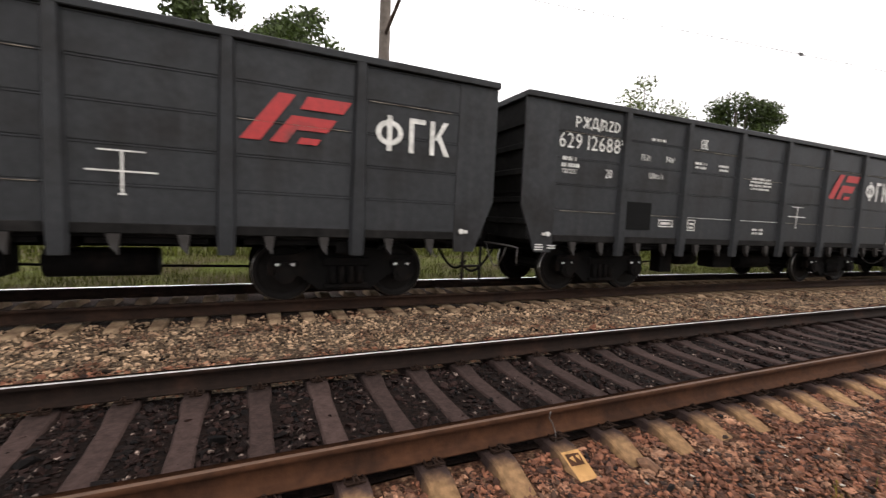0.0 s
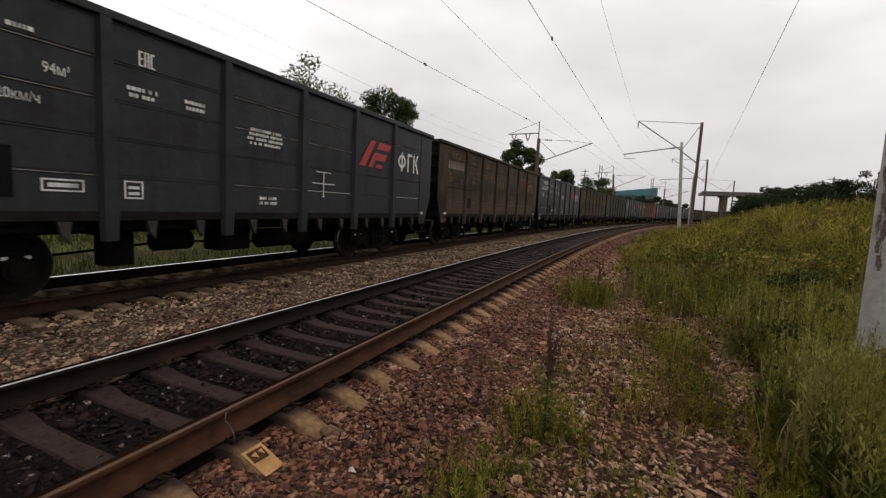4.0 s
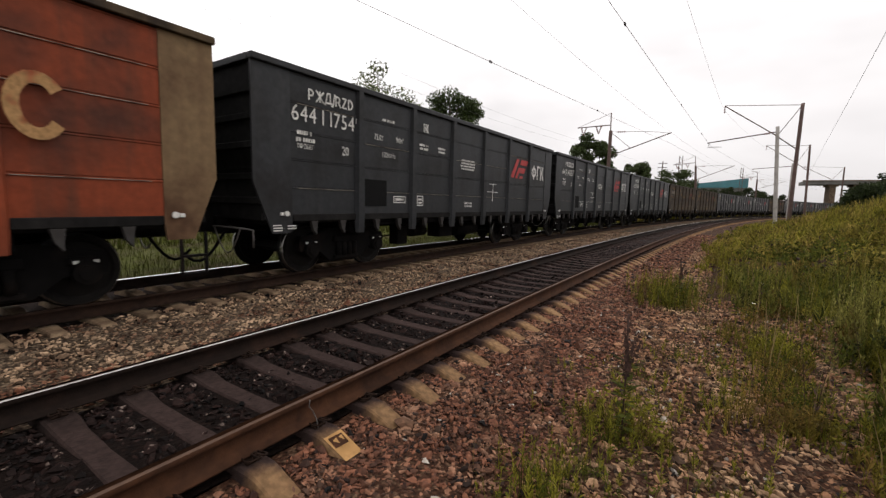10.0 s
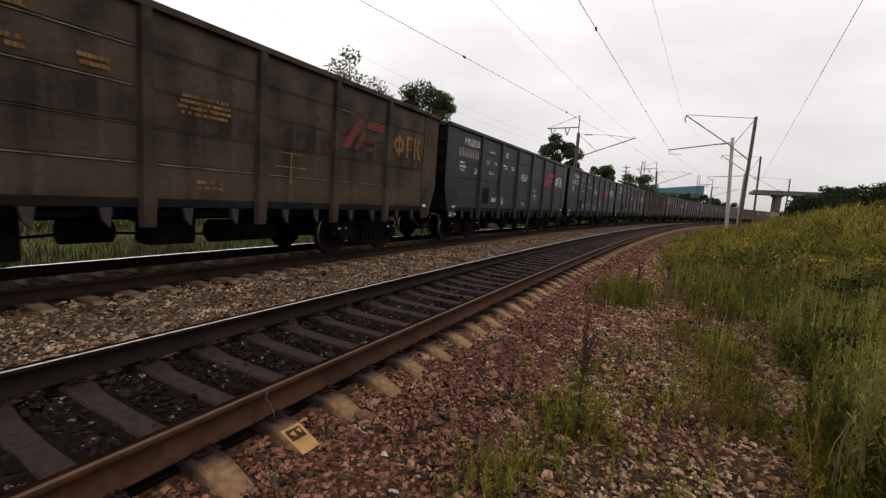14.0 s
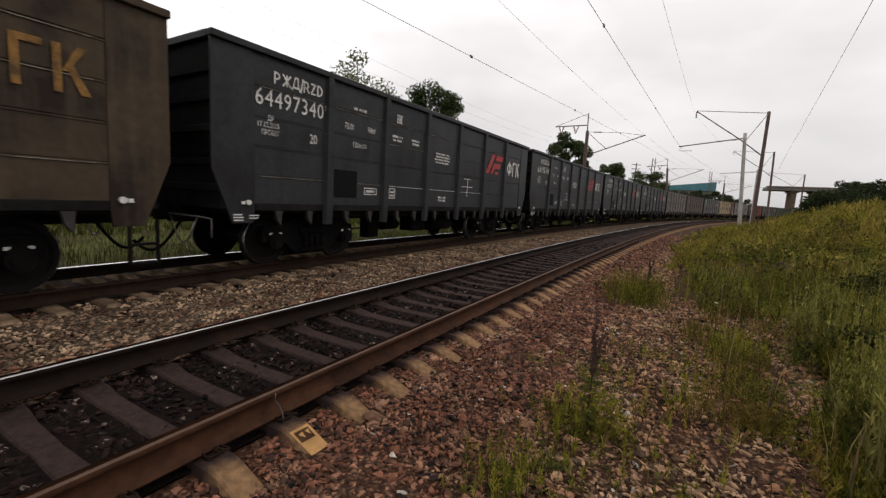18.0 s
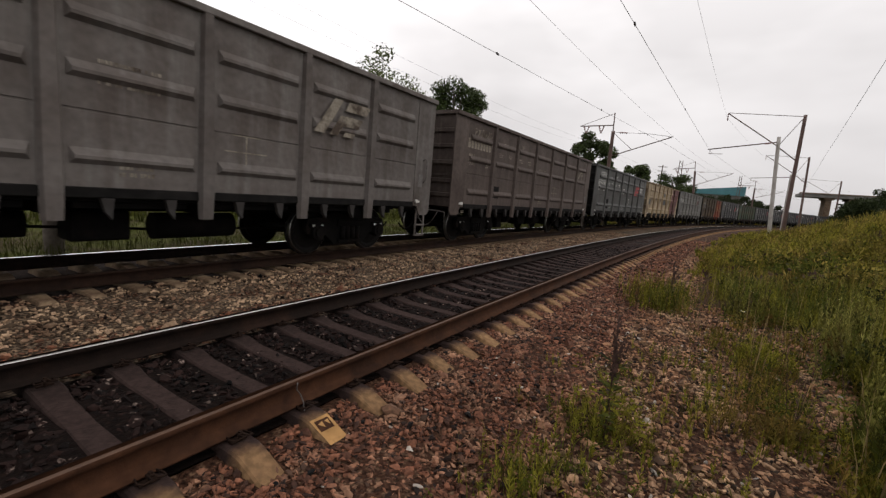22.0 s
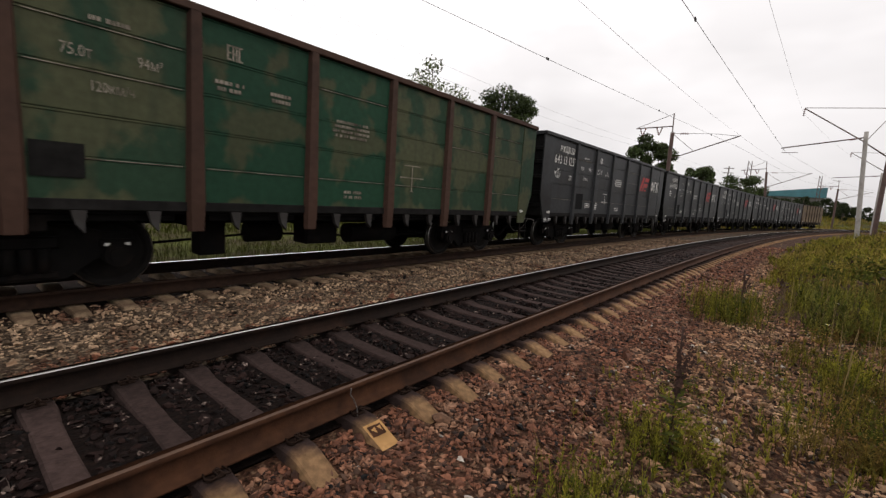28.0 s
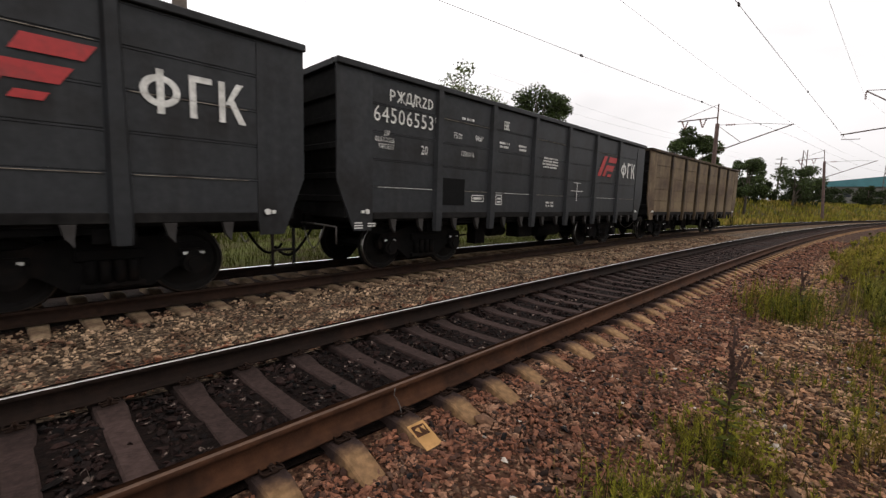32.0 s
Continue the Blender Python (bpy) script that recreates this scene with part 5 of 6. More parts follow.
TRAIN = [("g", ""), ("g", "62912688"), ("g", "62912167"), ("r", "62833230"), ("h", "64158801"), ("g", ""), ("b", ""), ("g", "64338577"), ("b", "63191531"), ("n", "60885415"),
         ("h", "64286347"), ("s", "62814256"), ("g", "64411754"), ("h", "64314057"), ("g", "62993860"), ("b", ""), ("b", "63226542"), ("g", ""), ("g", "64452121"), ("g", "64285158"),
         ("b", "63117108"), ("g", "64497340"), ("h", "63093744"), ("h", "63326037"), ("h", "63326474"), ("l", "61299615"), ("u", ""), ("k", "63736763"), ("c", ""), ("e", "62747856"),
         ("r", ""), ("g", ""), ("m", "62247283"), ("h", "64313125"), ("g", "64339328"), ("h", "64506751"), ("g", "64493638"), ("g", "64506553"), ("t", "")]
# distance gone by the train at some times
GONE_T = np.array([0, 1.8, 6, 9, 13, 19, 23, 28, 32.0])
GONE_S = np.array([0, 27.15, 91.3, 137.5, 200.0, 294.7, 357.8, 437.5, 501.5])
GONE = np.polyfit(GONE_T, GONE_S, 3)
# slack in the couplings: how far the train lags behind that smooth run
LAG_T = np.array([0, 3, 7, 8, 9, 10, 13, 16, 17, 18, 19, 20, 21, 22, 23, 24, 25, 28, 29, 30, 31, 32.0])
LAG_S = np.array([0, 0, 0.14, 0.20, 0.13, -0.08, 0.08, -0.22, -0.40, -0.05, -0.08, 0.10, 0.0, -0.38, -0.22, -0.33, 0.08, 0.18, 0.10, 0.10, 0.28, 0.0])


def travelled(t):
    return float(np.polyval(GONE, t) - GONE[-1] - np.interp(t, LAG_T, LAG_S))



FRONT = 4.15           # where the second wagon's body begins at the start
WAGONS = []
for i, (kind, number) in enumerate(TRAIN):
    WAGONS.append((wagon(STYLES[kind], number, FRONT + HL + (i - 1) * PITCH, i), FRONT + HL + (i - 1) * PITCH))

# ---- masts and wires ----
def mast(name, s, lat, height, r0, r1, mat, label, style="", reach=0.0, lean=0.0, base=None):
    """A round mast with the bracket of its style; reach: how far that goes across the line (negative: to the right)."""
    x, y, a = on_line(s, lat)
    z = float(ground_z(np.array(x), np.array(y))) - 0.3 if base is None else base
    h = height - z
    t = empty(name, pose(x, y, z, 0, 0, math.degrees(a)) @ pose(0, 0, 0, lean, 0, 0), label, "catenary mast", "masts along the line")
    bm = bmesh.new()
    n, ring = 14, []
    for i in range(13):
        r = r0 + (r1 - r0) * i / 12
        ring.append([bm.verts.new((r * math.cos(2 * math.pi * k / n), r * math.sin(2 * math.pi * k / n), h * i / 12)) for k in range(n)])
    for p, q in zip(ring[:-1], ring[1:]):
        for k in range(n):
            bm.faces.new((p[k], p[(k + 1) % n], q[(k + 1) % n], q[k])).smooth = True
    bm.faces.new(ring[-1])
    part("pole", bm, mat, t)

    def bar(kind, r, *pts, m="rusty_mast"):
        part(kind, tube(bmesh.new(), list(pts), r, 6), M[m], t)

    def insulator(x0, y0, z0, x1, y1, z1):
        bm = cyl(bmesh.new(), (x0, y0, z0), (x1, y1, z1), 0.03, n=6)
        for k in range(4):
            f = (k + 0.5) / 4
            c = Vector((x0, y0, z0)).lerp(Vector((x1, y1, z1)), f)
            dvec = (Vector((x1, y1, z1)) - Vector((x0, y0, z0))).normalized() * 0.03
            cyl(bm, c - dvec, c + dvec, 0.10, 0.06, 8)
        part("insulator", bm, M["insulator"], t)
    q = math.copysign(1.0, reach)
    if style == "bracket":
        bar("tie_rod", 0.03, (0, 0, h - 0.15), (0, reach, h + 0.50))
        bar("strut", 0.055, (0, q * 0.1, h - 4.3), (0, reach * 0.3, h - 2.8), (0, reach, h + 0.45))
        bar("brace", 0.03, (0, q * 0.1, h - 0.3), (0, reach * 0.27, h - 3.0))
        insulator(0, reach, h + 0.40, 0, reach, h - 0.30)
    elif style == "arm":
        bar("arm", 0.05, (0, 0, h - 0.45), (0, reach, h - 0.75))
        bar("registration_arm", 0.025, (0, reach * 0.96, h - 0.72), (0, reach * 0.99, h - 1.15), (0, reach * 0.78, h - 1.25))
        insulator(0, reach * 0.1, h - 0.5, 0, reach * 0.18, h - 0.54)
    elif style == "far":
        bar("cantilever", 0.045, (0, 0, h - 2.4), (0, reach, h - 0.6))
        bar("tie_rod", 0.018, (0, 0, h - 0.1), (0, reach * 0.62, h - 0.32), (0, reach * 0.97, h - 0.62), m="iron")
        bar("brace", 0.025, (0, 0, h - 0.1), (0, reach * 0.36, h - 1.75))
        insulator(0, reach * 0.12, h - 0.16, 0, reach * 0.26, h - 0.2)
        bar("top_post", 0.05, (0, 0, h - 1.0), (0, 0.05, h + 1.7))
        bar("cross_beam", 0.05, (0, 0.1, h + 0.55), (0, -reach * 0.62, h + 0.55))
        bar("stay", 0.02, (0, 0.05, h + 1.65), (0, -reach * 0.60, h + 0.6))
        for k in (0.22, 0.5):
            insulator(0, -reach * k - 0.25, h + 0.5, 0, -reach * k, h - 0.2)
            insulator(0, -reach * k + 0.25, h + 0.5, 0, -reach * k, h - 0.2)
    return t


def wire(points, r=0.008, label="thin dark overhead line wire", name="overhead_wire"):
    bm = bmesh.new()
    tube(bm, points, r, 5)
    return tagged(part(name, bm, M["wire"]), label, "wire", "wires over the line")


def at(s, lat, z):
    x, y, _ = on_line(s, lat)
    return Vector((x, y, z))


pole = mast("concrete_mast", 6.55, -5.9, 10.4, 0.200, 0.120, M["mast_concrete"], "weathered grey concrete mast standing in tall grass", lean=-0.8)
part("collar", cyl(bmesh.new(), (0, 0, 0.70), (0, 0, 0.73), 0.2025, 0.202, 14), M["mast_concrete"], pole, "cracked concrete collar near the foot")
hook = part("hook", boxes((-0.012, 0.012, -0.34, -0.18, 3.26, 3.285)), M["iron"], pole, "small iron arm with two insulators")
for y in (-0.24, -0.32):
    part("insulator", cyl(bmesh.new(), (0, y, 3.287), (0, y, 3.36), 0.022, 0.016, 8), M["glass_dark"], hook)
chip = random.Random(8)
for h, a in ((2.25, 0.88), (2.55, 0.98), (1.75, 0.82), (2.0, 0.98), (2.85, 1.05), (2.4, 0.72), (1.9, 0.66), (3.1, 1.1), (1.55, 0.7), (2.15, 0.55)):
    spall = bmesh.new()
    r = 0.2025 - 0.0072 * h
    grid = [[(-r * math.cos(a + 0.055 * i), r * math.sin(a + 0.055 * i), h + 0.045 * j) for i in range(8)] for j in range(7)]
    for j in range(6):
        for i in range(7):
            if math.hypot((i - 3) / 3.2, (j - 2.5) / 2.8) < chip.uniform(0.5, 1.15):
                spall.faces.new([spall.verts.new(v) for v in (grid[j][i], grid[j][i + 1], grid[j + 1][i + 1], grid[j + 1][i])])
    bmesh.ops.remove_doubles(spall, verts=spall.verts[:], dist=0.001)
    part("spalled_patch", spall, M["spall"], pole, "rough brown spalled patch")
mast("rusty_mast", 54.5, -5.9, 11.6, 0.19, 0.15, M["rusty_mast"], "dark rusty catenary mast with a long bracket", "bracket", 6.3, 0.4)
mast("pale_mast", 48.5, -5.07, 8.7, 0.17, 0.14, M["mast_concrete"], "pale concrete post with a long arm", "arm", 5.3, -3.6)
mast("rusty_mast", 97.0, -5.15, 12.5, 0.19, 0.15, M["rusty_mast"], "dark rusty catenary mast with a long bracket", "bracket", 6.0, -1.4)
mast("pale_mast", 91.0, -3.5, 9.0, 0.17, 0.14, M["mast_concrete"], "pale concrete post with a long arm", "arm", 5.4)
mast("rusty_mast", 143.0, -4.6, 12.0, 0.19, 0.15, M["rusty_mast"], "dark rusty catenary mast with a long bracket", "bracket", 7.6)
mast("brown_mast", 2.95, TRAIN_LAT + 3.4, 8.4, 0.17, 0.14, M["wood_pole"], "brown catenary mast behind the train", "far", -5.4)
mast("brown_mast", 43.0, TRAIN_LAT + 3.5, 8.6, 0.19, 0.16, M["rusty_mast"], "dark catenary mast behind the train", "far", -5.3)
mast("brown_mast", 84.0, TRAIN_LAT + 3.5, 8.6, 0.19, 0.16, M["rusty_mast"], "dark leaning catenary mast behind the train", "far", -5.6, -4)
mast("brown_mast", 126.0, TRAIN_LAT + 3.5, 8.6, 0.19, 0.16, M["rusty_mast"], "dark catenary mast behind the train", "far", -5.6)
# contact and carrying wires of both tracks, span by span between the bracket tips: (s, lat, height)
SPANS = {"train_contact": [(-80, 4.6, 6.3), (-38, 4.9, 6.3), (3, 5.45, 6.3), (43, 2.9, 7.1), (84, 4.2, 7.3), (126, 4.6, 7.4), (170, 4.6, 7.4)],
         "train_carrier": [(-80, 4.6, 8.6), (-38, 4.6, 8.6), (3, 4.25, 8.8), (43, 2.85, 8.0), (84, 4.2, 8.4), (126, 4.6, 8.4), (170, 4.6, 8.4)],
         "near_contact": [(-60, 0.2, 6.6), (0.5, 0.25, 6.6), (48.5, 0.45, 7.3), (91, 1.2, 7.6), (142, 1.2, 7.8), (190, 1.2, 7.8)],
         "near_carrier": [(-60, 0.2, 9.2), (0.5, -0.55, 9.2), (54.5, 0.38, 11.7), (97, 0.9, 12.2), (143, 1.2, 12.0), (190, 1.2, 12.0)]}
for kind, ends in SPANS.items():
    for a, b in zip(ends[:-1], ends[1:]):
        carrier = kind.endswith("carrier")
        wire(sag(at(*a), at(*b), 0.35 if carrier else 0.05), 0.0055 if carrier else 0.008)
        # clamps on the contact wire
        for f in () if carrier else (0.28, 0.55, 0.8):
            c = at(*a).lerp(at(*b), f)
            tagged(part("wire_clamp", boxes((-0.09, 0.09, -0.02, 0.02, -0.02, 0.05)), M["wire"], None, "", pose(c.x, c.y, c.z - 0.05)), "small dark clamp on the contact wire", "clamp", "clamps on the wires")
for z, lat in ((7.5, TRAIN_LAT + 5.2), (7.5, TRAIN_LAT + 6.6)):
    for a, b in ((-38, 3), (3, 43), (43, 84), (84, 126)):
        wire(sag(at(a, lat, z), at(b, lat, z), 0.5), 0.004)
for a, b in (((-26, 0.2, 10.4), (78.2, -12.1, 10.4)), ((78.2, -12.1, 10.4), (200, -26.5, 10.6))):
    wire(sag(a, b, 0.25), 0.012, "single overhead feeder wire beside the line")


# ---- trees ----
def leaf_cloud(rng, centres, radii, count, size):
    """Small leaves in uneven clumps, joined in one mesh."""
    which = rng.integers(0, len(centres), count)
    d = rng.normal(0, 1, (count, 3))
    d /= np.linalg.norm(d, axis=1)[:, None]
    p = np.asarray(centres)[which] + d * (rng.random((count, 1)) ** 0.45) * np.asarray(radii)[which][:, None] * np.array([1, 1, 0.8])
    u = rng.normal(0, 1, (count, 3))
    u /= np.linalg.norm(u, axis=1)[:, None]
    w = np.cross(u, rng.normal(0, 1, (count, 3)))
    w /= np.linalg.norm(w, axis=1)[:, None]
    sz = size * rng.uniform(0.6, 1.4, (count, 1))
    v = np.stack([p - u * sz, p + w * sz * 0.5, p + u * sz, p - w * sz * 0.5], 1).reshape(-1, 3)
    return v, np.arange(count * 4).reshape(-1, 4)


def tree(name, x, y, height, spread, label, seed, leaves=2600, size=0.16, mat="leaf", low=0.3, clumps=16, base=None):
    rng = np.random.default_rng(seed)
    z = float(ground_z(np.array(float(x)), np.array(float(y)))) - 0.1 if base is None else base
    t = empty(name, pose(x, y, z), label, "tree" if height > 3 else "bush")
    bm = bmesh.new()
    r = 0.022 * height + 0.02
    cyl(bm, (0, 0, 0), (0.03 * height, 0, height * 0.45), r, r * 0.7, 8)
    cyl(bm, (0.03 * height, 0, height * 0.45), (0.0, 0.02 * height, height * 0.85), r * 0.7, r * 0.2, 8)
    centres, radii = [], []
    for k in range(clumps):
        a = rng.uniform(0, 2 * np.pi)
        h = rng.uniform(low, 1.0) ** 0.8
        out = spread * math.sqrt(rng.random()) * (1.0 - 0.55 * max(0.0, (h - 0.55) / 0.45) ** 2)
        c = np.array([out * math.cos(a), out * math.sin(a), h * height * 0.93])
        centres.append(c)
        radii.append(spread * rng.uniform(0.22, 0.42) * min(1.0, (16 / clumps) ** 0.4))
        if k < 9:
            cyl(bm, (0.02 * height, 0, height * rng.uniform(0.25, 0.55)), c, r * 0.35, r * 0.08, 5)
    part("trunk", bm, M["bark"], t)
    v, f = leaf_cloud(rng, centres, radii, leaves, size)
    part("crown", mesh_np("crown", v, f), M[mat], t)
    return t


tree("oak_tree", 33.0, 20.4, 12.4, 3.4, "dense round green tree behind the train", 1, 14000, 0.11, low=0.4, clumps=34)
tree("poplar_tree", 22.0, 19.6, 11.2, 2.9, "thin-leaved pale tree showing over the wagons", 2, 3200, 0.10, "leaf_pale", low=0.55, clumps=18)
tree("oak_tree", 1.6, 21.0, 11.6, 3.0, "green leafy tree behind the train", 3, 8000, 0.12, low=0.3, clumps=26)
tree("oak_tree", -2.2, 22.5, 12.4, 3.0, "green leafy tree behind the train", 4, 8000, 0.12, low=0.3, clumps=26)
tree("oak_tree", 46.5, 11.4, 9.7, 2.5, "green tree beside a catenary mast", 5, 15000, 0.12, low=0.42, clumps=26)
tree("oak_tree", 71.3, 10.4, 7.8, 2.6, "small green tree on the bank behind the train", 61, 6000, 0.16, low=0.3, clumps=26, base=0.5)
tree("oak_tree", 99.7, 7.4, 9.5, 4.2, "small green tree on the bank behind the train", 62, 6000, 0.16, low=0.3, clumps=26, base=0.5)
rngt = np.random.default_rng(77)
for k in range(24):
    s = 60 + k * 5.2 + rngt.uniform(-2, 2)
    x, y, _ = on_line(s, TRAIN_LAT + 13.5 + rngt.uniform(-2, 5))
    tree("bush", x, y, rngt.uniform(3.4, 5.6), rngt.uniform(2.2, 3.2), "dark green bushes on the grass bank", 100 + k, 2200, 0.20, "leaf_dark", low=0.02, clumps=20)
for k in range(34):
    d0 = rngt.uniform(46, 66)
    f = (k + rngt.uniform(0, 0.8)) / 34
    az = radians(-11.3 - 28 * f)
    tall = np.interp(f, [0, 0.25, 0.45, 0.6, 0.8, 1.0], [1.9, 4.0, 4.2, 4.2, 5.1, 5.4])
    tree("bush", d0 * math.cos(az), d0 * math.sin(az), tall * rngt.uniform(0.75, 1.15) + (1.9 if k in (12, 27) else 0), rngt.uniform(1.5, 2.5), "dark green bushes behind the grassy mound", 200 + k, 3800, 0.10, "leaf_dark", low=0.02, clumps=24)

# ---- far things ----
def shed():
    t = empty("warehouse", pose(205, -1.0, 1.4, 0, 0, 95), "long warehouse with a teal metal roof", "building")
    part("wall", boxes((-8, 8, -8, 8, 0, 8.0)), M["wall_block"], t)
    part("roof", prism(bmesh.new(), [(-8.4, 8.0), (8.4, 8.0), (8.4, 9.6), (-8.4, 11.6)], -8.5, 8.5), M["teal_roof"], t)
    for k in range(4):
        part("window", boxes((-6.5 + k * 4, -4.5 + k * 4, 8.0, 8.06, 4.5, 6.5)), M["glass_dark"], t)
    return t


shed()


def overpass():
    t = empty("road_bridge", pose(178, -38.4, 0), "concrete road bridge over the railway", "bridge")
    part("deck", boxes((-4.5, 4.5, -4, 15.5, 9.5, 10.5)), M["wall_block"], t)
    part("kerb_slab", boxes((-4.7, -4.3, -4, 15.7, 10.5, 10.8)), M["concrete"], t)
    for y in (2.5, 8.2):
        part("pier", boxes((-3.5, 3.5, y - 0.7, y + 0.7, -0.5, 8.9)), M["concrete"], t)
        part("pier_cap", boxes((-4, 4, y - 1.2, y + 1.2, 8.9, 9.5)), M["concrete"], t)
    return t


overpass()


def lattice(x, y, height, w):
    z = float(ground_z(np.array(float(x)), np.array(float(y))))
    t = empty("lattice_tower", pose(x, y, z - 0.2), "slim steel lattice tower", "tower")
    for i in (-1, 1):
        for j in (-1, 1):
            bm = bmesh.new()
            part("corner_bar", cyl(bm, (i * w, j * w, 0), (i * w * 0.7, j * w * 0.7, height), 0.07, n=5), M["rusty_mast"], t)
    bm = bmesh.new()
    k = int(height / 1.3)
    for n in range(k):
        for q in (-1, 1):
            a, b = 1 - 0.3 * n / k, 1 - 0.3 * (n + 1) / k
            z0, z1 = height * n / k, height * (n + 1) / k
            cyl(bm, (-w * a, q * w * a, z0), (w * b, q * w * b, z1), 0.04, n=4)
            cyl(bm, (q * w * a, -w * a, z0), (q * w * b, w * b, z1), 0.04, n=4)
    part("bracing", bm, M["rusty_mast"], t)


lattice(128, 8.3, 12.5, 0.5)
lattice(190, -7.5, 14, 0.5)


def crosspole(x, y, height, lean=0.0):
    z = float(ground_z(np.array(float(x)), np.array(float(y))))
    t = empty("utility_pole", pose(x, y, z - 0.2, lean, 0, -75), "wooden utility pole with cross-arms", "utility pole")
    bm = bmesh.new()
    part("pole", cyl(bm, (0, 0, 0), (0, 0, height), 0.16, 0.11, 8), M["wood_pole"], t)
    for z1 in (height - 0.4, height - 1.3):
        part("cross_arm", boxes((-0.9, 0.9, -0.06, 0.06, z1 - 0.06, z1 + 0.06)), M["wood_pole"], t)


crosspole(92, -31, 7.6)
crosspole(89, -28.6, 7.0)
crosspole(105, 10.5, 9, 10)

# ---- plants ----
def blades(name, mat, roots, heights, label, seed, width=0.007, lean=0.35, cat="grass", joints=2):
    """Grass blades, each two bent quads that taper, joined in one mesh."""
    rng = np.random.default_rng(seed)
    n = len(roots)
    a = rng.uniform(0, 2 * np.pi, n)
    side = np.stack([np.cos(a), np.sin(a), np.zeros(n)], 1)
    b = rng.uniform(0, 2 * np.pi, n)
    tilt = np.stack([np.cos(b), np.sin(b), np.zeros(n)], 1) * (rng.random((n, 1)) ** 1.5) * lean
    up = np.array([0, 0, 1.0])
    w = width * rng.uniform(0.6, 1.5, (n, 1)) * np.sqrt(heights[:, None] / 0.5)
    h = heights[:, None]
    p1 = roots + up * h * 0.5 + tilt * h * 0.3
    p2 = roots + up * h * (1 - 0.25 * np.linalg.norm(tilt, axis=1)[:, None]) + tilt * h
    v = np.stack([roots - side * w, roots + side * w, p1 + side * w * 0.9, p1 - side * w * 0.9, p2 + side * w * 0.15, p2 - side * w * 0.15], 1).reshape(-1, 3)
    k = np.arange(n)[:, None] * 6
    f = np.concatenate([k + np.array([0, 1, 2, 3]), k + np.array([3, 2, 4, 5])], 1).reshape(-1, 4)
    return tagged(part(name, mesh_np(name, v, f), mat), label, cat, kind="stuff")


def rooted(xy):
    x, y = xy[:, 0], xy[:, 1]
    s, lat = to_line(x, y)
    z = np.maximum(ground_z(x, y), np.where((lat > -4.2) & (lat < 9), profile_z(lat), -9))
    return np.stack([x, y, z - 0.02], 1)


def patchy(x, y, k=1.0):
    return 0.5 + 0.5 * np.sin(x * 1.7 * k + 2.1 * np.sin(y * 1.3 * k)) * np.cos(y * 1.9 * k + 1.4 * np.sin(x * 0.9 * k))


rng = np.random.default_rng(11)
# tall grass right of the line: nearer dense, further in broader tufts
def meadow(count, d0, d1, a0, a1):
    d = d0 * (d1 / d0) ** rng.random(count)
    az = np.radians(rng.uniform(a0, a1, count))
    return np.stack([d * np.cos(az), d * np.sin(az)], 1)


def keep_grass(xy, soft=0.5):
    x, y = xy[:, 0], xy[:, 1]
    s, lat = to_line(x, y)
    edge = np.interp(s, [-6, 0, 3, 4.2, 5, 6, 8, 9.2, 11, 14, 28, 40, 90], [-1.0, -0.95, -0.96, -0.95, -0.65, -0.55, -0.45, -0.3, 0.1, 0.45, 0.75, 0.8, 0.8])   # where the gravel ends, as distance to the right of the near rail's shoulder
    lim = edge - NEAR_Y + 0.14 * np.sin(s * 1.9) + 0.12 * np.sin(s * 4.3 + 1)
    path = 1.15 * np.exp(-((y + 0.52 + 0.12 * x) / (0.19 + 0.008 * x)) ** 2) * (x > 2.6) * (x < 9.5)
    shady = np.exp(-(((x - 3.3) / 1.0) ** 2 + ((y + 3.3) / 0.75) ** 2)) * 1.25
    return (lat < lim) & (shady < rng.random(len(x))) & (path < rng.random(len(x)) * 1.2) & (patchy(x, y) + soft > rng.random(len(x)))


def low_edge(xy):
    """Plants stay lower near the ballast."""
    return 0.25 + 0.75 * smooth((-to_line(xy[:, 0], xy[:, 1])[1] - 2.2) / 2.6)


def trodden(xy):
    """Beside the footpath the grass is about half as high."""
    return 0.42 + 0.58 * smooth((-to_line(xy[:, 0], xy[:, 1])[1] - 4.35) / 0.9 + np.maximum(xy[:, 0] - 8.0, 0) * 0.5)


def clumped(xy, each, radius):
    return np.repeat(xy, each, 0) + rng.normal(0, radius, (len(xy) * each, 2))


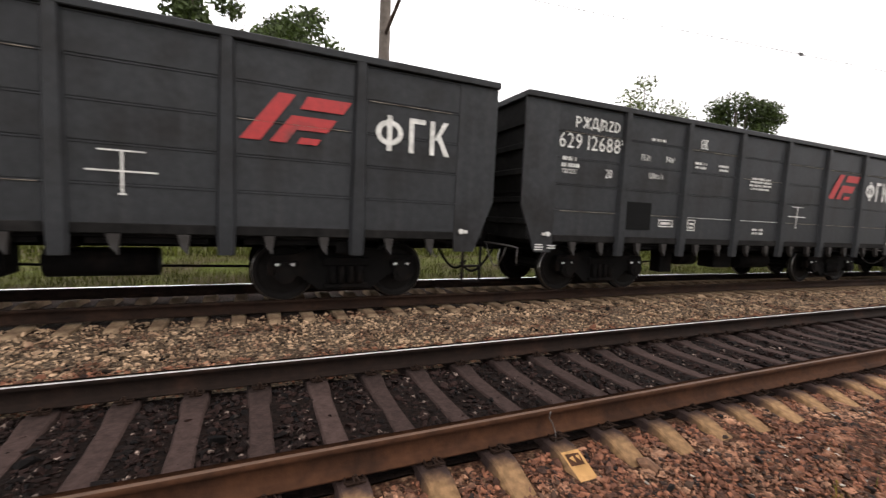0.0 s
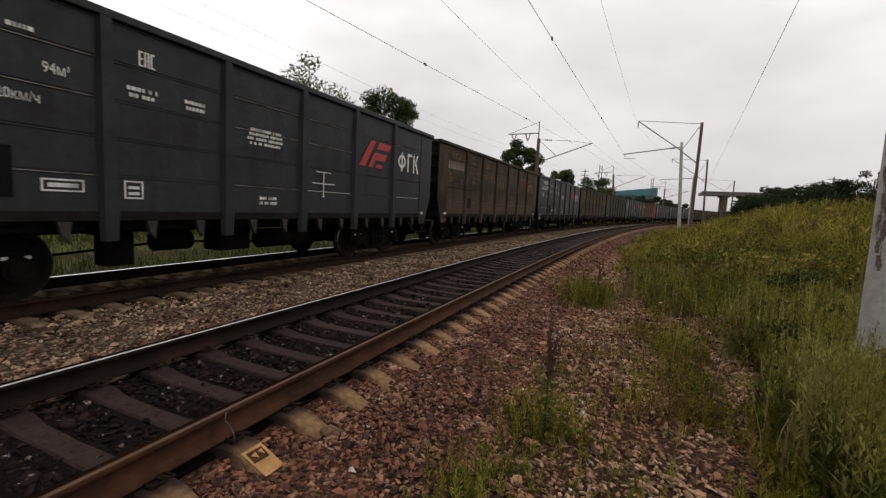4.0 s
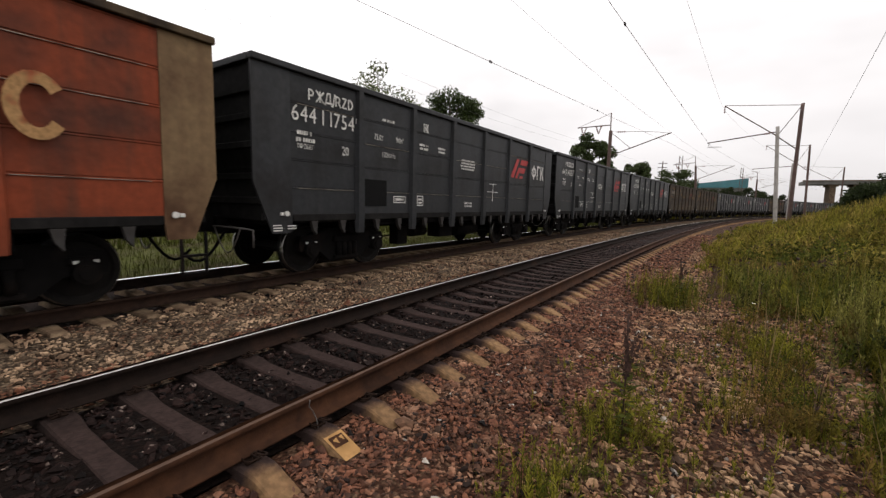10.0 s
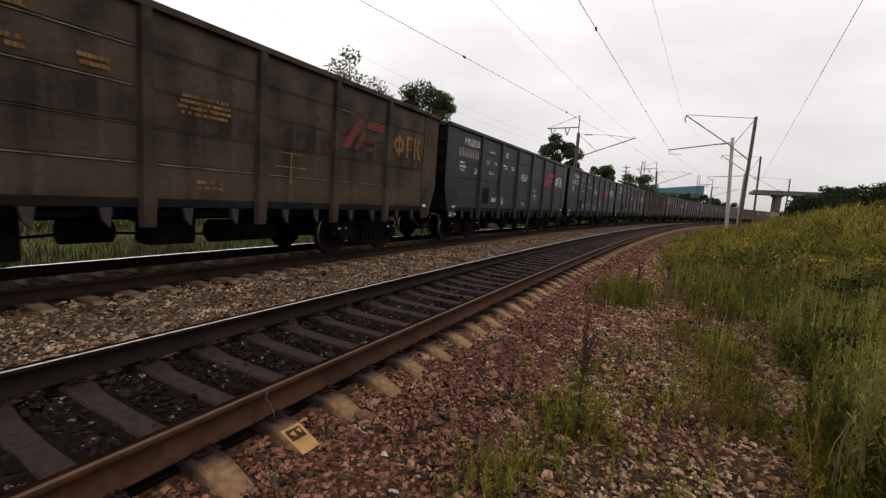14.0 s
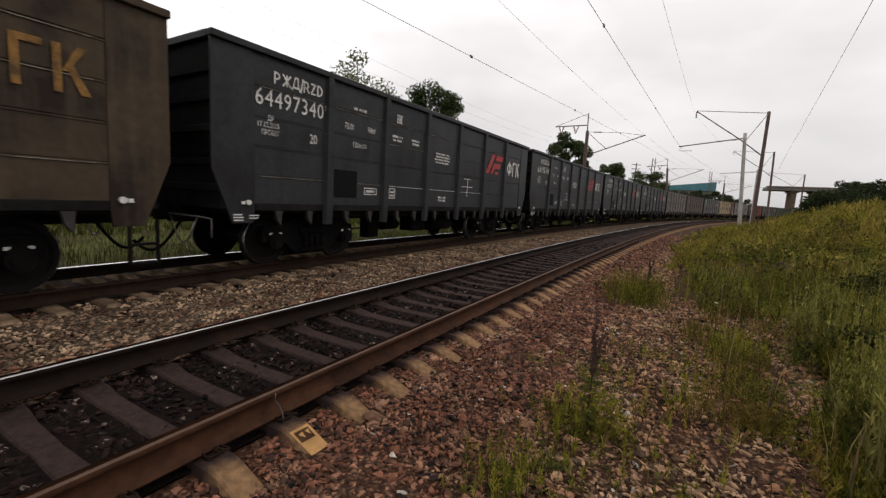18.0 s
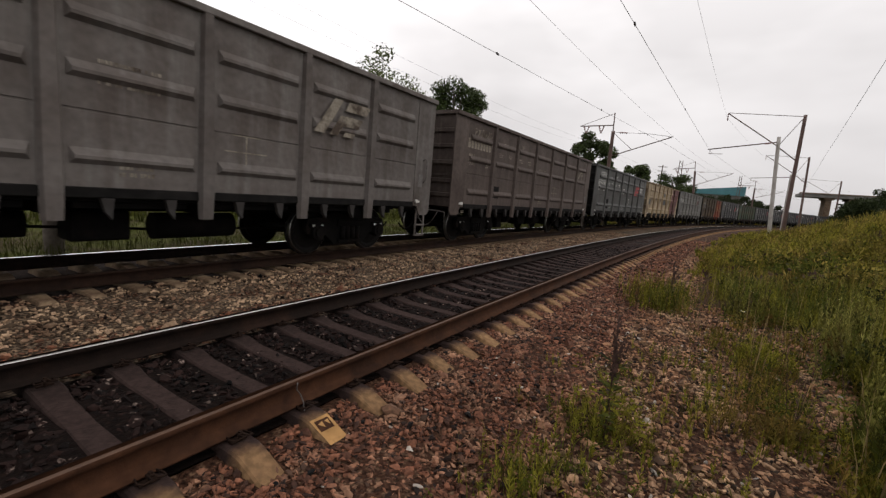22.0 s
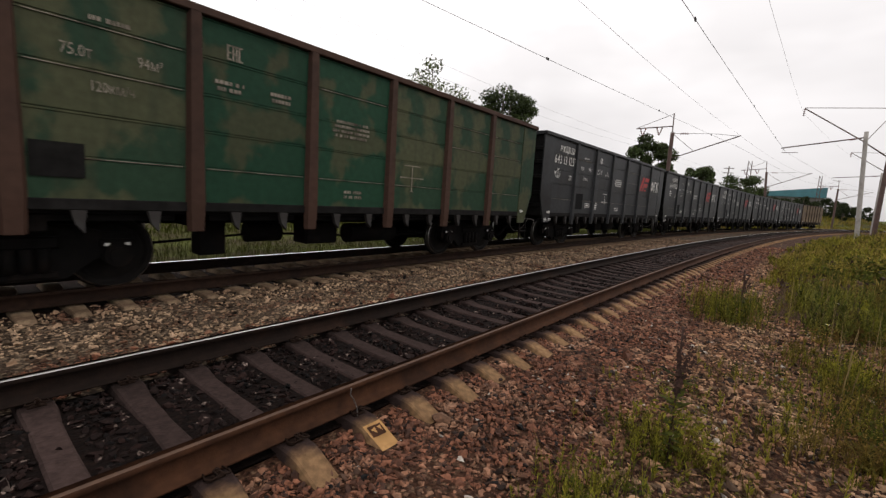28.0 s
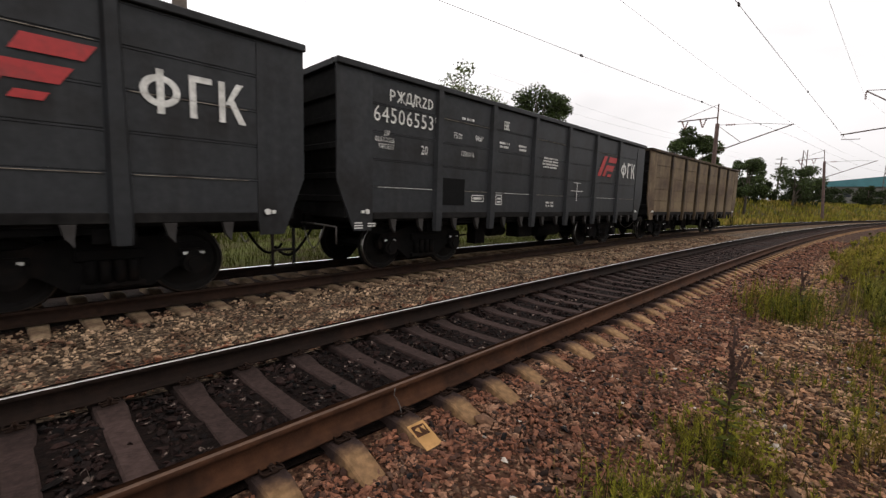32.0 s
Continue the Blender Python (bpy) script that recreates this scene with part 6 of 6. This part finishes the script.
def plumes(name, mat, roots, heights, label, seed, leaves=30, girth=0.06):
    """Upright feathery weeds: short narrow leaves round a thin stem, joined in one mesh."""
    r = np.random.default_rng(seed)
    n = len(roots)
    lean = r.normal(0, 0.10, (n, 1, 2))
    f = r.uniform(0.12, 1.0, (n, leaves, 1))
    h = heights[:, None, None]
    p = roots[:, None] + np.concatenate([lean * h * f ** 1.5, h * f], -1)
    ang = r.uniform(0, 2 * np.pi, (n, leaves, 1))
    out = np.concatenate([np.cos(ang), np.sin(ang), r.uniform(0.5, 1.6, (n, leaves, 1))], -1)
    ln = girth * (1.25 - f) * r.uniform(0.6, 1.5, (n, leaves, 1)) * (0.6 + 0.8 * h)
    w = np.concatenate([-np.sin(ang), np.cos(ang), np.zeros_like(ang)], -1) * 0.16 * ln
    v = np.stack([p, p + out * ln * 0.5 + w, p + out * ln, p + out * ln * 0.5 - w], 2).reshape(-1, 3)
    stem = roots[:, None] + np.concatenate([lean * h, h], -1)
    wd = np.array([0.0, 0.003, 0.0])
    sv = np.stack([roots - wd, roots + wd, stem[:, 0] + wd * 0.4, stem[:, 0] - wd * 0.4], 1).reshape(-1, 3)
    v = np.concatenate([v, sv])
    return tagged(part(name, mesh_np(name, v, np.arange(len(v)).reshape(-1, 4)), mat), label, "weeds", kind="stuff")


xy = meadow(4600, 2.4, 17, -62, 12)
xy = clumped(xy[keep_grass(xy, 0.15)], 9, 0.06)
tall = 0.25 + 1.5 * patchy(xy[:, 0], xy[:, 1], 0.55) ** 1.5
blades("tall_grass", M["grass"], rooted(xy), rng.uniform(0.14, 0.52, len(xy)) * tall * trodden(xy), "tall green and yellowish grass beside the line", 21, width=0.0055, lean=0.75)
xy = meadow(22000, 2.4, 15, -62, 12)
xy = xy[keep_grass(xy, 0.35)]
blades("short_grass", M["weed"], rooted(xy), rng.uniform(0.05, 0.22, len(xy)), "low green weeds and grass", 25, width=0.006, lean=1.1)
xy = meadow(4600, 2.6, 22, -58, 8)
xy = clumped(xy[keep_grass(xy, 0.0)], 5, 0.09)
plumes("feathery_weeds", M["plume"], rooted(xy), rng.uniform(0.22, 0.70, len(xy)) * trodden(xy) * (0.5 + 0.8 * patchy(xy[:, 0], xy[:, 1], 0.6)), "upright feathery yellow-green weeds", 41)
xy = meadow(9500, 2.7, 15, -60, -2)
xy = xy[keep_grass(xy, -0.1)]
sl = to_line(xy[:, 0], xy[:, 1])[1]
xy = clumped(xy[(sl < -4.45) | (xy[:, 0] > 9)], 2, 0.07)
plumes("mugwort_spires", M["spire"], rooted(xy), rng.uniform(0.40, 1.05, len(xy)) * (0.35 + 0.8 * patchy(xy[:, 0], xy[:, 1], 0.55)), "tall upright leafy weed spires", 45, leaves=36, girth=0.05)
xy = clumped(xy[::5], 2, 0.15)
plumes("green_spires", M["weed"], rooted(xy), rng.uniform(0.3, 0.8, len(xy)), "dark green leafy weeds between the spires", 46, leaves=40, girth=0.07)
# dark leafy shrubs round the foot of the mast and further right
for x, y, h in ((4.6, -3.4, 0.85), (3.9, -3.0, 0.7), (3.3, -3.3, 0.8), (4.3, -4.2, 1.0), (5.6, -3.9, 0.9), (3.6, -4.0, 0.9), (6.9, -4.4, 0.9), (7.8, -3.4, 0.7), (6.3, -2.2, 0.55), (5.2, -2.6, 0.6), (9.0, -4.6, 0.9), (8.2, -2.3, 0.6), (2.8, -2.7, 0.6), (10.5, -3.2, 0.8), (3.0, -3.6, 0.7), (3.8, -3.5, 0.8), (2.6, -3.2, 0.6), (3.4, -2.7, 0.5), (4.2, -3.0, 0.7)):
    k = 26
    roots = rooted(np.stack([rng.normal(x, 0.28, k), rng.normal(y, 0.28, k)], 1))
    roots[:, 2] += rng.uniform(0.08, h, k)
    lv, lf = leaf_cloud(rng, roots, np.full(k, 0.15), k * 60, 0.030)
    tagged(part("dark_shrub", mesh_np("dark_shrub", lv, lf), M["shrub"]), "dark green leafy shrub among the grass", "weeds", kind="stuff")
for count, mat, hue in ((2300, "weed", "green"), (1500, "plume", "yellow-green")):
    xy = meadow(count, 2.6, 20, -60, 8)
    xy = clumped(xy[keep_grass(xy, 0.0)], 2, 0.05)
    roots = rooted(xy)
    roots[:, 2] += rng.uniform(0.06, 0.42, len(roots)) * trodden(xy)
    lv, lf = leaf_cloud(rng, roots, rng.uniform(0.06, 0.16, len(roots)), len(roots) * 34, 0.017)
    tagged(part("leafy_weeds", mesh_np("leafy_weeds", lv, lf), M[mat]), "leafy %s weeds among the grass" % hue, "weeds", kind="stuff")
xy = meadow(520, 3.2, 20, -58, 6)
xy = xy[keep_grass(xy, 0.0)]
plumes("brown_stalks", M["dock_seed"], rooted(xy), rng.uniform(0.45, 0.85, len(xy)), "brown seed stalks standing in the grass", 43, leaves=22, girth=0.035)
xy = meadow(42000, 14, 75, -42, 5)
xy = xy[keep_grass(xy, 0.5)]
blades("far_grass", M["mound"], rooted(xy), rng.uniform(0.25, 0.85, len(xy)) * low_edge(xy) * (0.3 + 1.1 * patchy(xy[:, 0], xy[:, 1], 0.33)), "tall grass on the mound", 22, width=0.022, lean=0.6)
xy = meadow(5200, 18, 62, -42, 5)
xy = xy[keep_grass(xy, 0.2)]
plumes("far_weeds", M["mound"], rooted(xy), rng.uniform(0.6, 1.15, len(xy)) * low_edge(xy), "tall weeds standing over the grass of the mound", 42, leaves=14, girth=0.16)
for count, mat, hue in ((330, "weed", "green"), (260, "mound", "olive"), (120, "dock_seed", "brown")):
    xy = meadow(count, 13, 60, -44, 2)
    xy = clumped(xy[keep_grass(xy, 0.0)], 3, 0.35)
    roots = rooted(xy)
    roots[:, 2] += rng.uniform(0.2, 0.75, len(roots)) * low_edge(xy)
    lv, lf = leaf_cloud(rng, roots, rng.uniform(0.18, 0.5, len(roots)) * low_edge(xy), len(roots) * (70 if mat != "dock_seed" else 16), 0.05)
    tagged(part("mound_weeds", mesh_np("mound_weeds", lv, lf), M[mat]), "leafy %s weeds in clumps on the mound" % hue, "weeds", kind="stuff")
xy = meadow(1800, 3.5, 40, -50, 5)
xy = xy[keep_grass(xy, 0.2)]
blades("dry_grass", M["dry"], rooted(xy), rng.uniform(0.4, 0.95, len(xy)), "dry straw-coloured grass stalks", 23, width=0.004, lean=0.35)
ss, ll = rng.uniform(46, 185, 15000), TRAIN_LAT + 3 + 15 * rng.random(15000)
xy = np.stack([(RADIUS + ll) * np.sin(ss / RADIUS), NEAR_Y - RADIUS + (RADIUS + ll) * np.cos(ss / RADIUS)], 1)
blades("bank_grass", M["mound"], rooted(xy), rng.uniform(0.3, 0.9, len(xy)), "rough grass on the bank behind the train", 26, width=0.05, lean=0.6)
# sparse weeds on the gravel
def tuft(count, x, y, spread, h0, h1, name, mat, label, width=0.0045):
    c = np.stack([rng.normal(x, spread, count), rng.normal(y, spread, count)], 1)
    k = count // 5
    plumes("feathery_weeds", M["plume"], rooted(c[:k]), rng.uniform(h1 * 0.3, h1 * 1.1, k), "upright feathery yellow-green weeds", int(900 * abs(x)), leaves=30, girth=0.04)
    roots = rooted(c[k:k + count // 4])
    roots[:, 2] += rng.uniform(0.03, h1 * 0.6, len(roots))
    lv, lf = leaf_cloud(rng, roots, np.full(len(roots), 0.045), len(roots) * 9, 0.013)
    tagged(part("leafy_weeds", mesh_np("leafy_weeds", lv, lf), M["weed"]), "low leafy green weeds among the stones", "weeds", kind="stuff")
    c = c[k + count // 4:]
    return blades(name, mat, rooted(c), rng.uniform(h0, h1, len(c)), label, int(1000 * abs(x) + 10 * abs(y)), width=width, lean=1.0, cat="weeds")


for x, y, n, sp, h in ((2.35, 0.80, 150, 0.15, 0.34), (2.7, 0.62, 90, 0.15, 0.26), (3.3, 0.62, 140, 0.18, 0.30), (3.35, 0.25, 80, 0.16, 0.22), (4.3, -0.35, 200, 0.22, 0.34), (5.5, -0.75, 200, 0.2, 0.26), (5.6, 0.1, 110, 0.25, 0.25),
                       (8.6, 0.62, 420, 0.28, 0.6), (9.6, 0.55, 420, 0.35, 0.6), (6.9, -0.5, 260, 0.3, 0.32), (3.45, 0.5, 110, 0.15, 0.38), (3.9, 0.2, 90, 0.3, 0.2), (4.6, 0.6, 90, 0.35, 0.2), (3.0, -0.2, 90, 0.25, 0.2), (2.5, -0.3, 90, 0.25, 0.25), (5.0, -0.62, 220, 0.2, 0.28), (6.2, -0.75, 220, 0.22, 0.3)):
    tuft(n, x, y, sp, h * 0.35, h, "weed_tuft", M["weed"], "green weeds growing through the stones")


def dock(x, y, height, seed):
    """A tall dock plant: stem, seed heads, and leaves near the foot."""
    r = random.Random(seed)
    z = float(rooted(np.array([[x, y]]))[0, 2])
    t = empty("dock_plant", pose(x, y, z), "tall weed with a dark dry seed head", "weed")
    bm = bmesh.new()
    tube(bm, [(0, 0, 0), (0.015, 0.0, height * 0.5), (0.0, 0.01, height)], 0.007, 5)
    part("stem", bm, M["dock_seed"], t)
    bm = bmesh.new()
    spikes = [(0.62, 1.0, 0.0, 0.0)] + [(r.uniform(0.50, 0.80), r.uniform(0.16, 0.30), r.uniform(0, 6.28), r.uniform(0.25, 0.5)) for _ in range(7)]
    for k in range(260):
        h0, ln, a, out = spikes[k % 8]
        f = r.random()
        ln = 1.0 - h0 if k % 8 == 0 else ln
        d = height * ln * f
        p = Vector((d * out * math.cos(a) + r.gauss(0, 0.006), d * out * math.sin(a) + r.gauss(0, 0.006), height * h0 + d))
        q = r.uniform(0.008, 0.016) * (1.25 - 0.6 * f)
        vs = [bm.verts.new(p + Vector(o) * q) for o in ((1, 0, 0), (-0.5, 0.87, 0), (-0.5, -0.87, 0), (0, 0, 1.8))]
        for f in ((0, 1, 3), (1, 2, 3), (2, 0, 3), (0, 2, 1)):
            bm.faces.new([vs[i] for i in f])
    tagged(part("seed_head", bm, M["dock_seed"], t), kind="stuff")
    bm = bmesh.new()
    for k in range(60):
        a, h = r.uniform(0, 6.28), height * r.uniform(0.05, 0.65)
        ln = r.uniform(0.05, 0.13)
        d = Vector((math.cos(a), math.sin(a), r.uniform(-0.1, 0.7)))
        w = Vector((-math.sin(a), math.cos(a), 0)) * ln * 0.22
        p = Vector((0, 0, h))
        vs = [bm.verts.new(v) for v in (p, p + d * ln * 0.5 + w, p + d * ln, p + d * ln * 0.5 - w)]
        bm.faces.new(vs)
    tagged(part("leaves", bm, M["weed"], t), kind="stuff")


# leafy pale-green shoots round the dock plant
n = 44
roots = rooted(np.stack([rng.normal(3.36, 0.22, n), rng.normal(0.46, 0.20, n)], 1))
roots[:, 2] += rng.uniform(0.08, 0.52, n)
lv, lf = leaf_cloud(rng, roots, np.full(n, 0.08), n * 9, 0.017)
tagged(part("leafy_shoots", mesh_np("leafy_shoots", lv, lf), M["plume"]), "pale green leafy shoots on the gravel", "weeds", kind="stuff")
dock(3.32, 0.47, 1.02, 1)
dock(8.7, 0.42, 0.85, 2)
# daisies
for k in range(26):
    d, az = rng.uniform(5, 14), radians(rng.uniform(-44, -4))
    x, y = d * math.cos(az), d * math.sin(az)
    if not keep_grass(np.array([[x, y]]), 1.0)[0]:
        continue
    z = float(rooted(np.array([[x, y]]))[0, 2])
    h = rng.uniform(0.35, 0.6)
    t = empty("daisy", pose(x, y, z, rng.uniform(-8, 8), rng.uniform(-8, 8), 0), "small white daisy in the grass", "flower", "daisies in the grass")
    bm = bmesh.new()
    part("stem", cyl(bm, (0, 0, 0), (0, 0, h), 0.003, n=4), M["weed"], t)
    bm = bmesh.new()
    n = 10
    for i in range(n):
        a0, a1 = 2 * math.pi * i / n, 2 * math.pi * (i + 0.8) / n
        bm.faces.new([bm.verts.new(v) for v in ((0, 0, h), (0.024 * math.cos(a0), 0.024 * math.sin(a0), h + 0.006), (0.024 * math.cos(a1), 0.024 * math.sin(a1), h + 0.006))])
    part("petals", bm, M["petal"], t)
    bm = bmesh.new()
    part("disc", cyl(bm, (0, 0, h), (0, 0, h + 0.008), 0.008, n=8), M["petal_yellow"], t)
# yellow flower heads in the tall grass
for k in range(16):
    x, y = rng.uniform(4.6, 9.0), rng.uniform(-6.2, -3.4)
    z = float(rooted(np.array([[x, y]]))[0, 2])
    h = rng.uniform(0.6, 0.85)
    t = empty("yellow_flower", pose(x, y, z, rng.uniform(-6, 6), rng.uniform(-6, 6), 0), "yellow tansy flower standing in the tall grass", "flower", "yellow flowers in the grass")
    part("stem", cyl(bmesh.new(), (0, 0, 0), (0, 0, h), 0.004, n=4), M["weed"], t)
    for j in range(5):
        a, d = 1.26 * j, 0.03
        part("flower_head", cyl(bmesh.new(), (d * math.cos(a), d * math.sin(a), h - 0.01), (d * math.cos(a), d * math.sin(a), h + 0.012), 0.017, 0.012, 7), M["petal_yellow"], t)
# grass behind the train
for count, l0, l1, h, width, seed in ((60000, 2.4, 9, 0.28, 0.008, 24), (30000, 9, 24, 0.5, 0.025, 27)):
    ss, ll = rng.uniform(-16, 62, count), TRAIN_LAT + l0 + (l1 - l0) * rng.random(count) ** 1.3
    xy = np.stack([(RADIUS + ll) * np.sin(ss / RADIUS), NEAR_Y - RADIUS + (RADIUS + ll) * np.cos(ss / RADIUS)], 1)
    blades("verge_grass", M["verge"], rooted(xy), rng.uniform(0.2 * h, h, len(xy)), "green grass on the far side of the train", seed, width=width, lean=1.1)

# ---- loose stones ----
rng = np.random.default_rng(12)


def lay(count, s0, s1, lat0, lat1, size, name, mat, label, seed, power=1.4):
    xy, s, lat = scatter(rng, count, s0, s1, lat0, lat1, power)
    off = (s - np.where(lat > 2.3, TRAIN_PHASE, SLEEPER_PHASE)) / SLEEPER_STEP
    off = np.abs(off - np.round(off)) * SLEEPER_STEP
    clear = (off > 0.118) | (np.minimum(np.abs(lat), np.abs(lat - TRAIN_LAT)) > 1.27) | (rng.random(count) < np.where((lat > -1.04) & (lat < -0.9), 0.3, 0.03))
    xy, s, lat = xy[clear], s[clear], lat[clear]
    count = len(s)
    z = np.maximum(profile_z(lat), np.where(lat < -3.9, ground_z(xy[:, 0], xy[:, 1]), -9))
    p = np.concatenate([xy, z[:, None]], 1)
    stones(name, mat, p, size * np.exp(rng.normal(0, 0.34, count)), label, seed)


lay(22000, -1.5, 10, -2.35, -0.98, 0.0178, "rusty_crushed_stone", M["stone_red"], "rust-stained crushed stone beside the rail", 31, 1.2)
lay(26000, -1.0, 10, -4.9, -2.2, 0.0190, "crushed_stone", M["stone_dusty"], "dusty reddish crushed stone on the track shoulder", 37, 1.2)
lay(9000, 10, 32, -2.2, -0.98, 0.030, "rusty_crushed_stone", M["stone_red"], "rust-stained crushed stone beside the rail", 32, 1.5)
lay(4500, 10, 26, -3.0, -2.1, 0.030, "crushed_stone", M["stone_dusty"], "dusty reddish crushed stone on the track shoulder", 38, 1.5)
lay(7000, -1.5, 12, -1.5, -0.92, 0.0185, "rusty_crushed_stone", M["stone_red"], "rust-stained crushed stone along the sleeper ends", 39, 1.2)
lay(480, -1, 9, -4.7, -1.2, 0.018, "pale_stones", M["stone_white"], "single pale stones among the red ones", 33)
lay(29000, -7, 30, 1.72, 3.78, 0.0200, "pale_crushed_stone", M["stone_pale"], "pale crushed stone between the tracks", 34, 1.3)
lay(17000, -2, 20, -0.72, 0.78, 0.022, "oily_stone", M["stone_dark"], "oil-blackened stone between the rails", 35, 1.3)
lay(12000, -6, 24, 0.88, 1.95, 0.021, "rusty_stone", M["stone_red"], "rust-stained stone along the rail", 36, 1.3)

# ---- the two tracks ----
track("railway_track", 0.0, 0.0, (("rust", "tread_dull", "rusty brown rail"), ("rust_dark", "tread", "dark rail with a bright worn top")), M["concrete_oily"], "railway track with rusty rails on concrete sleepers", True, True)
track("railway_track", TRAIN_LAT, TRAIN_Z, (("rust_mid", "rust_mid", "dark rusty rail"), ("rust_dark", "tread_bright", "dark rail with a bright polished top")), M["concrete_grimy"], "railway track that carries the train", False, False)


# a loose bit of wire sticking up beside the rail
bent = part("loose_wire", tube(bmesh.new(), [(0, -0.03, 0.02), (0.015, 0.0, 0.07), (0.0, 0.02, 0.13), (-0.04, 0.01, 0.18), (-0.05, -0.01, 0.24)], 0.004, 5), M["iron"], None, "", line_pose(SLEEPER_PHASE - 0.03, -HALF - 0.11, -0.21))
tagged(bent, "loose bent wire sticking up beside the rusty rail", "wire")


# ---- motion ----
def motions():
    times = [float(t) for t in range(0, 33)]
    for w, s0 in WAGONS:
        walk(w, [(t, line_pose(s0 - travelled(t), TRAIN_LAT, TRAIN_Z)) for t in times])
    for right, wheels in WHEELS.items():
        first = wheels[0]
        dx = 0.925 if right else -0.925
        rows = [(k / FPS, pose(dx, 0, 0.4755) @ Matrix.Rotation(-travelled(k / FPS) / 0.4755, 4, "Y")) for k in range(0, 961)]
        walk(first, rows)
        for other in wheels[1:]:
            other.rotation_mode = "QUATERNION"
            other.animation_data_create()
            other.animation_data.action = first.animation_data.action
            other.animation_data.action_slot = first.animation_data.action_slot


motions()
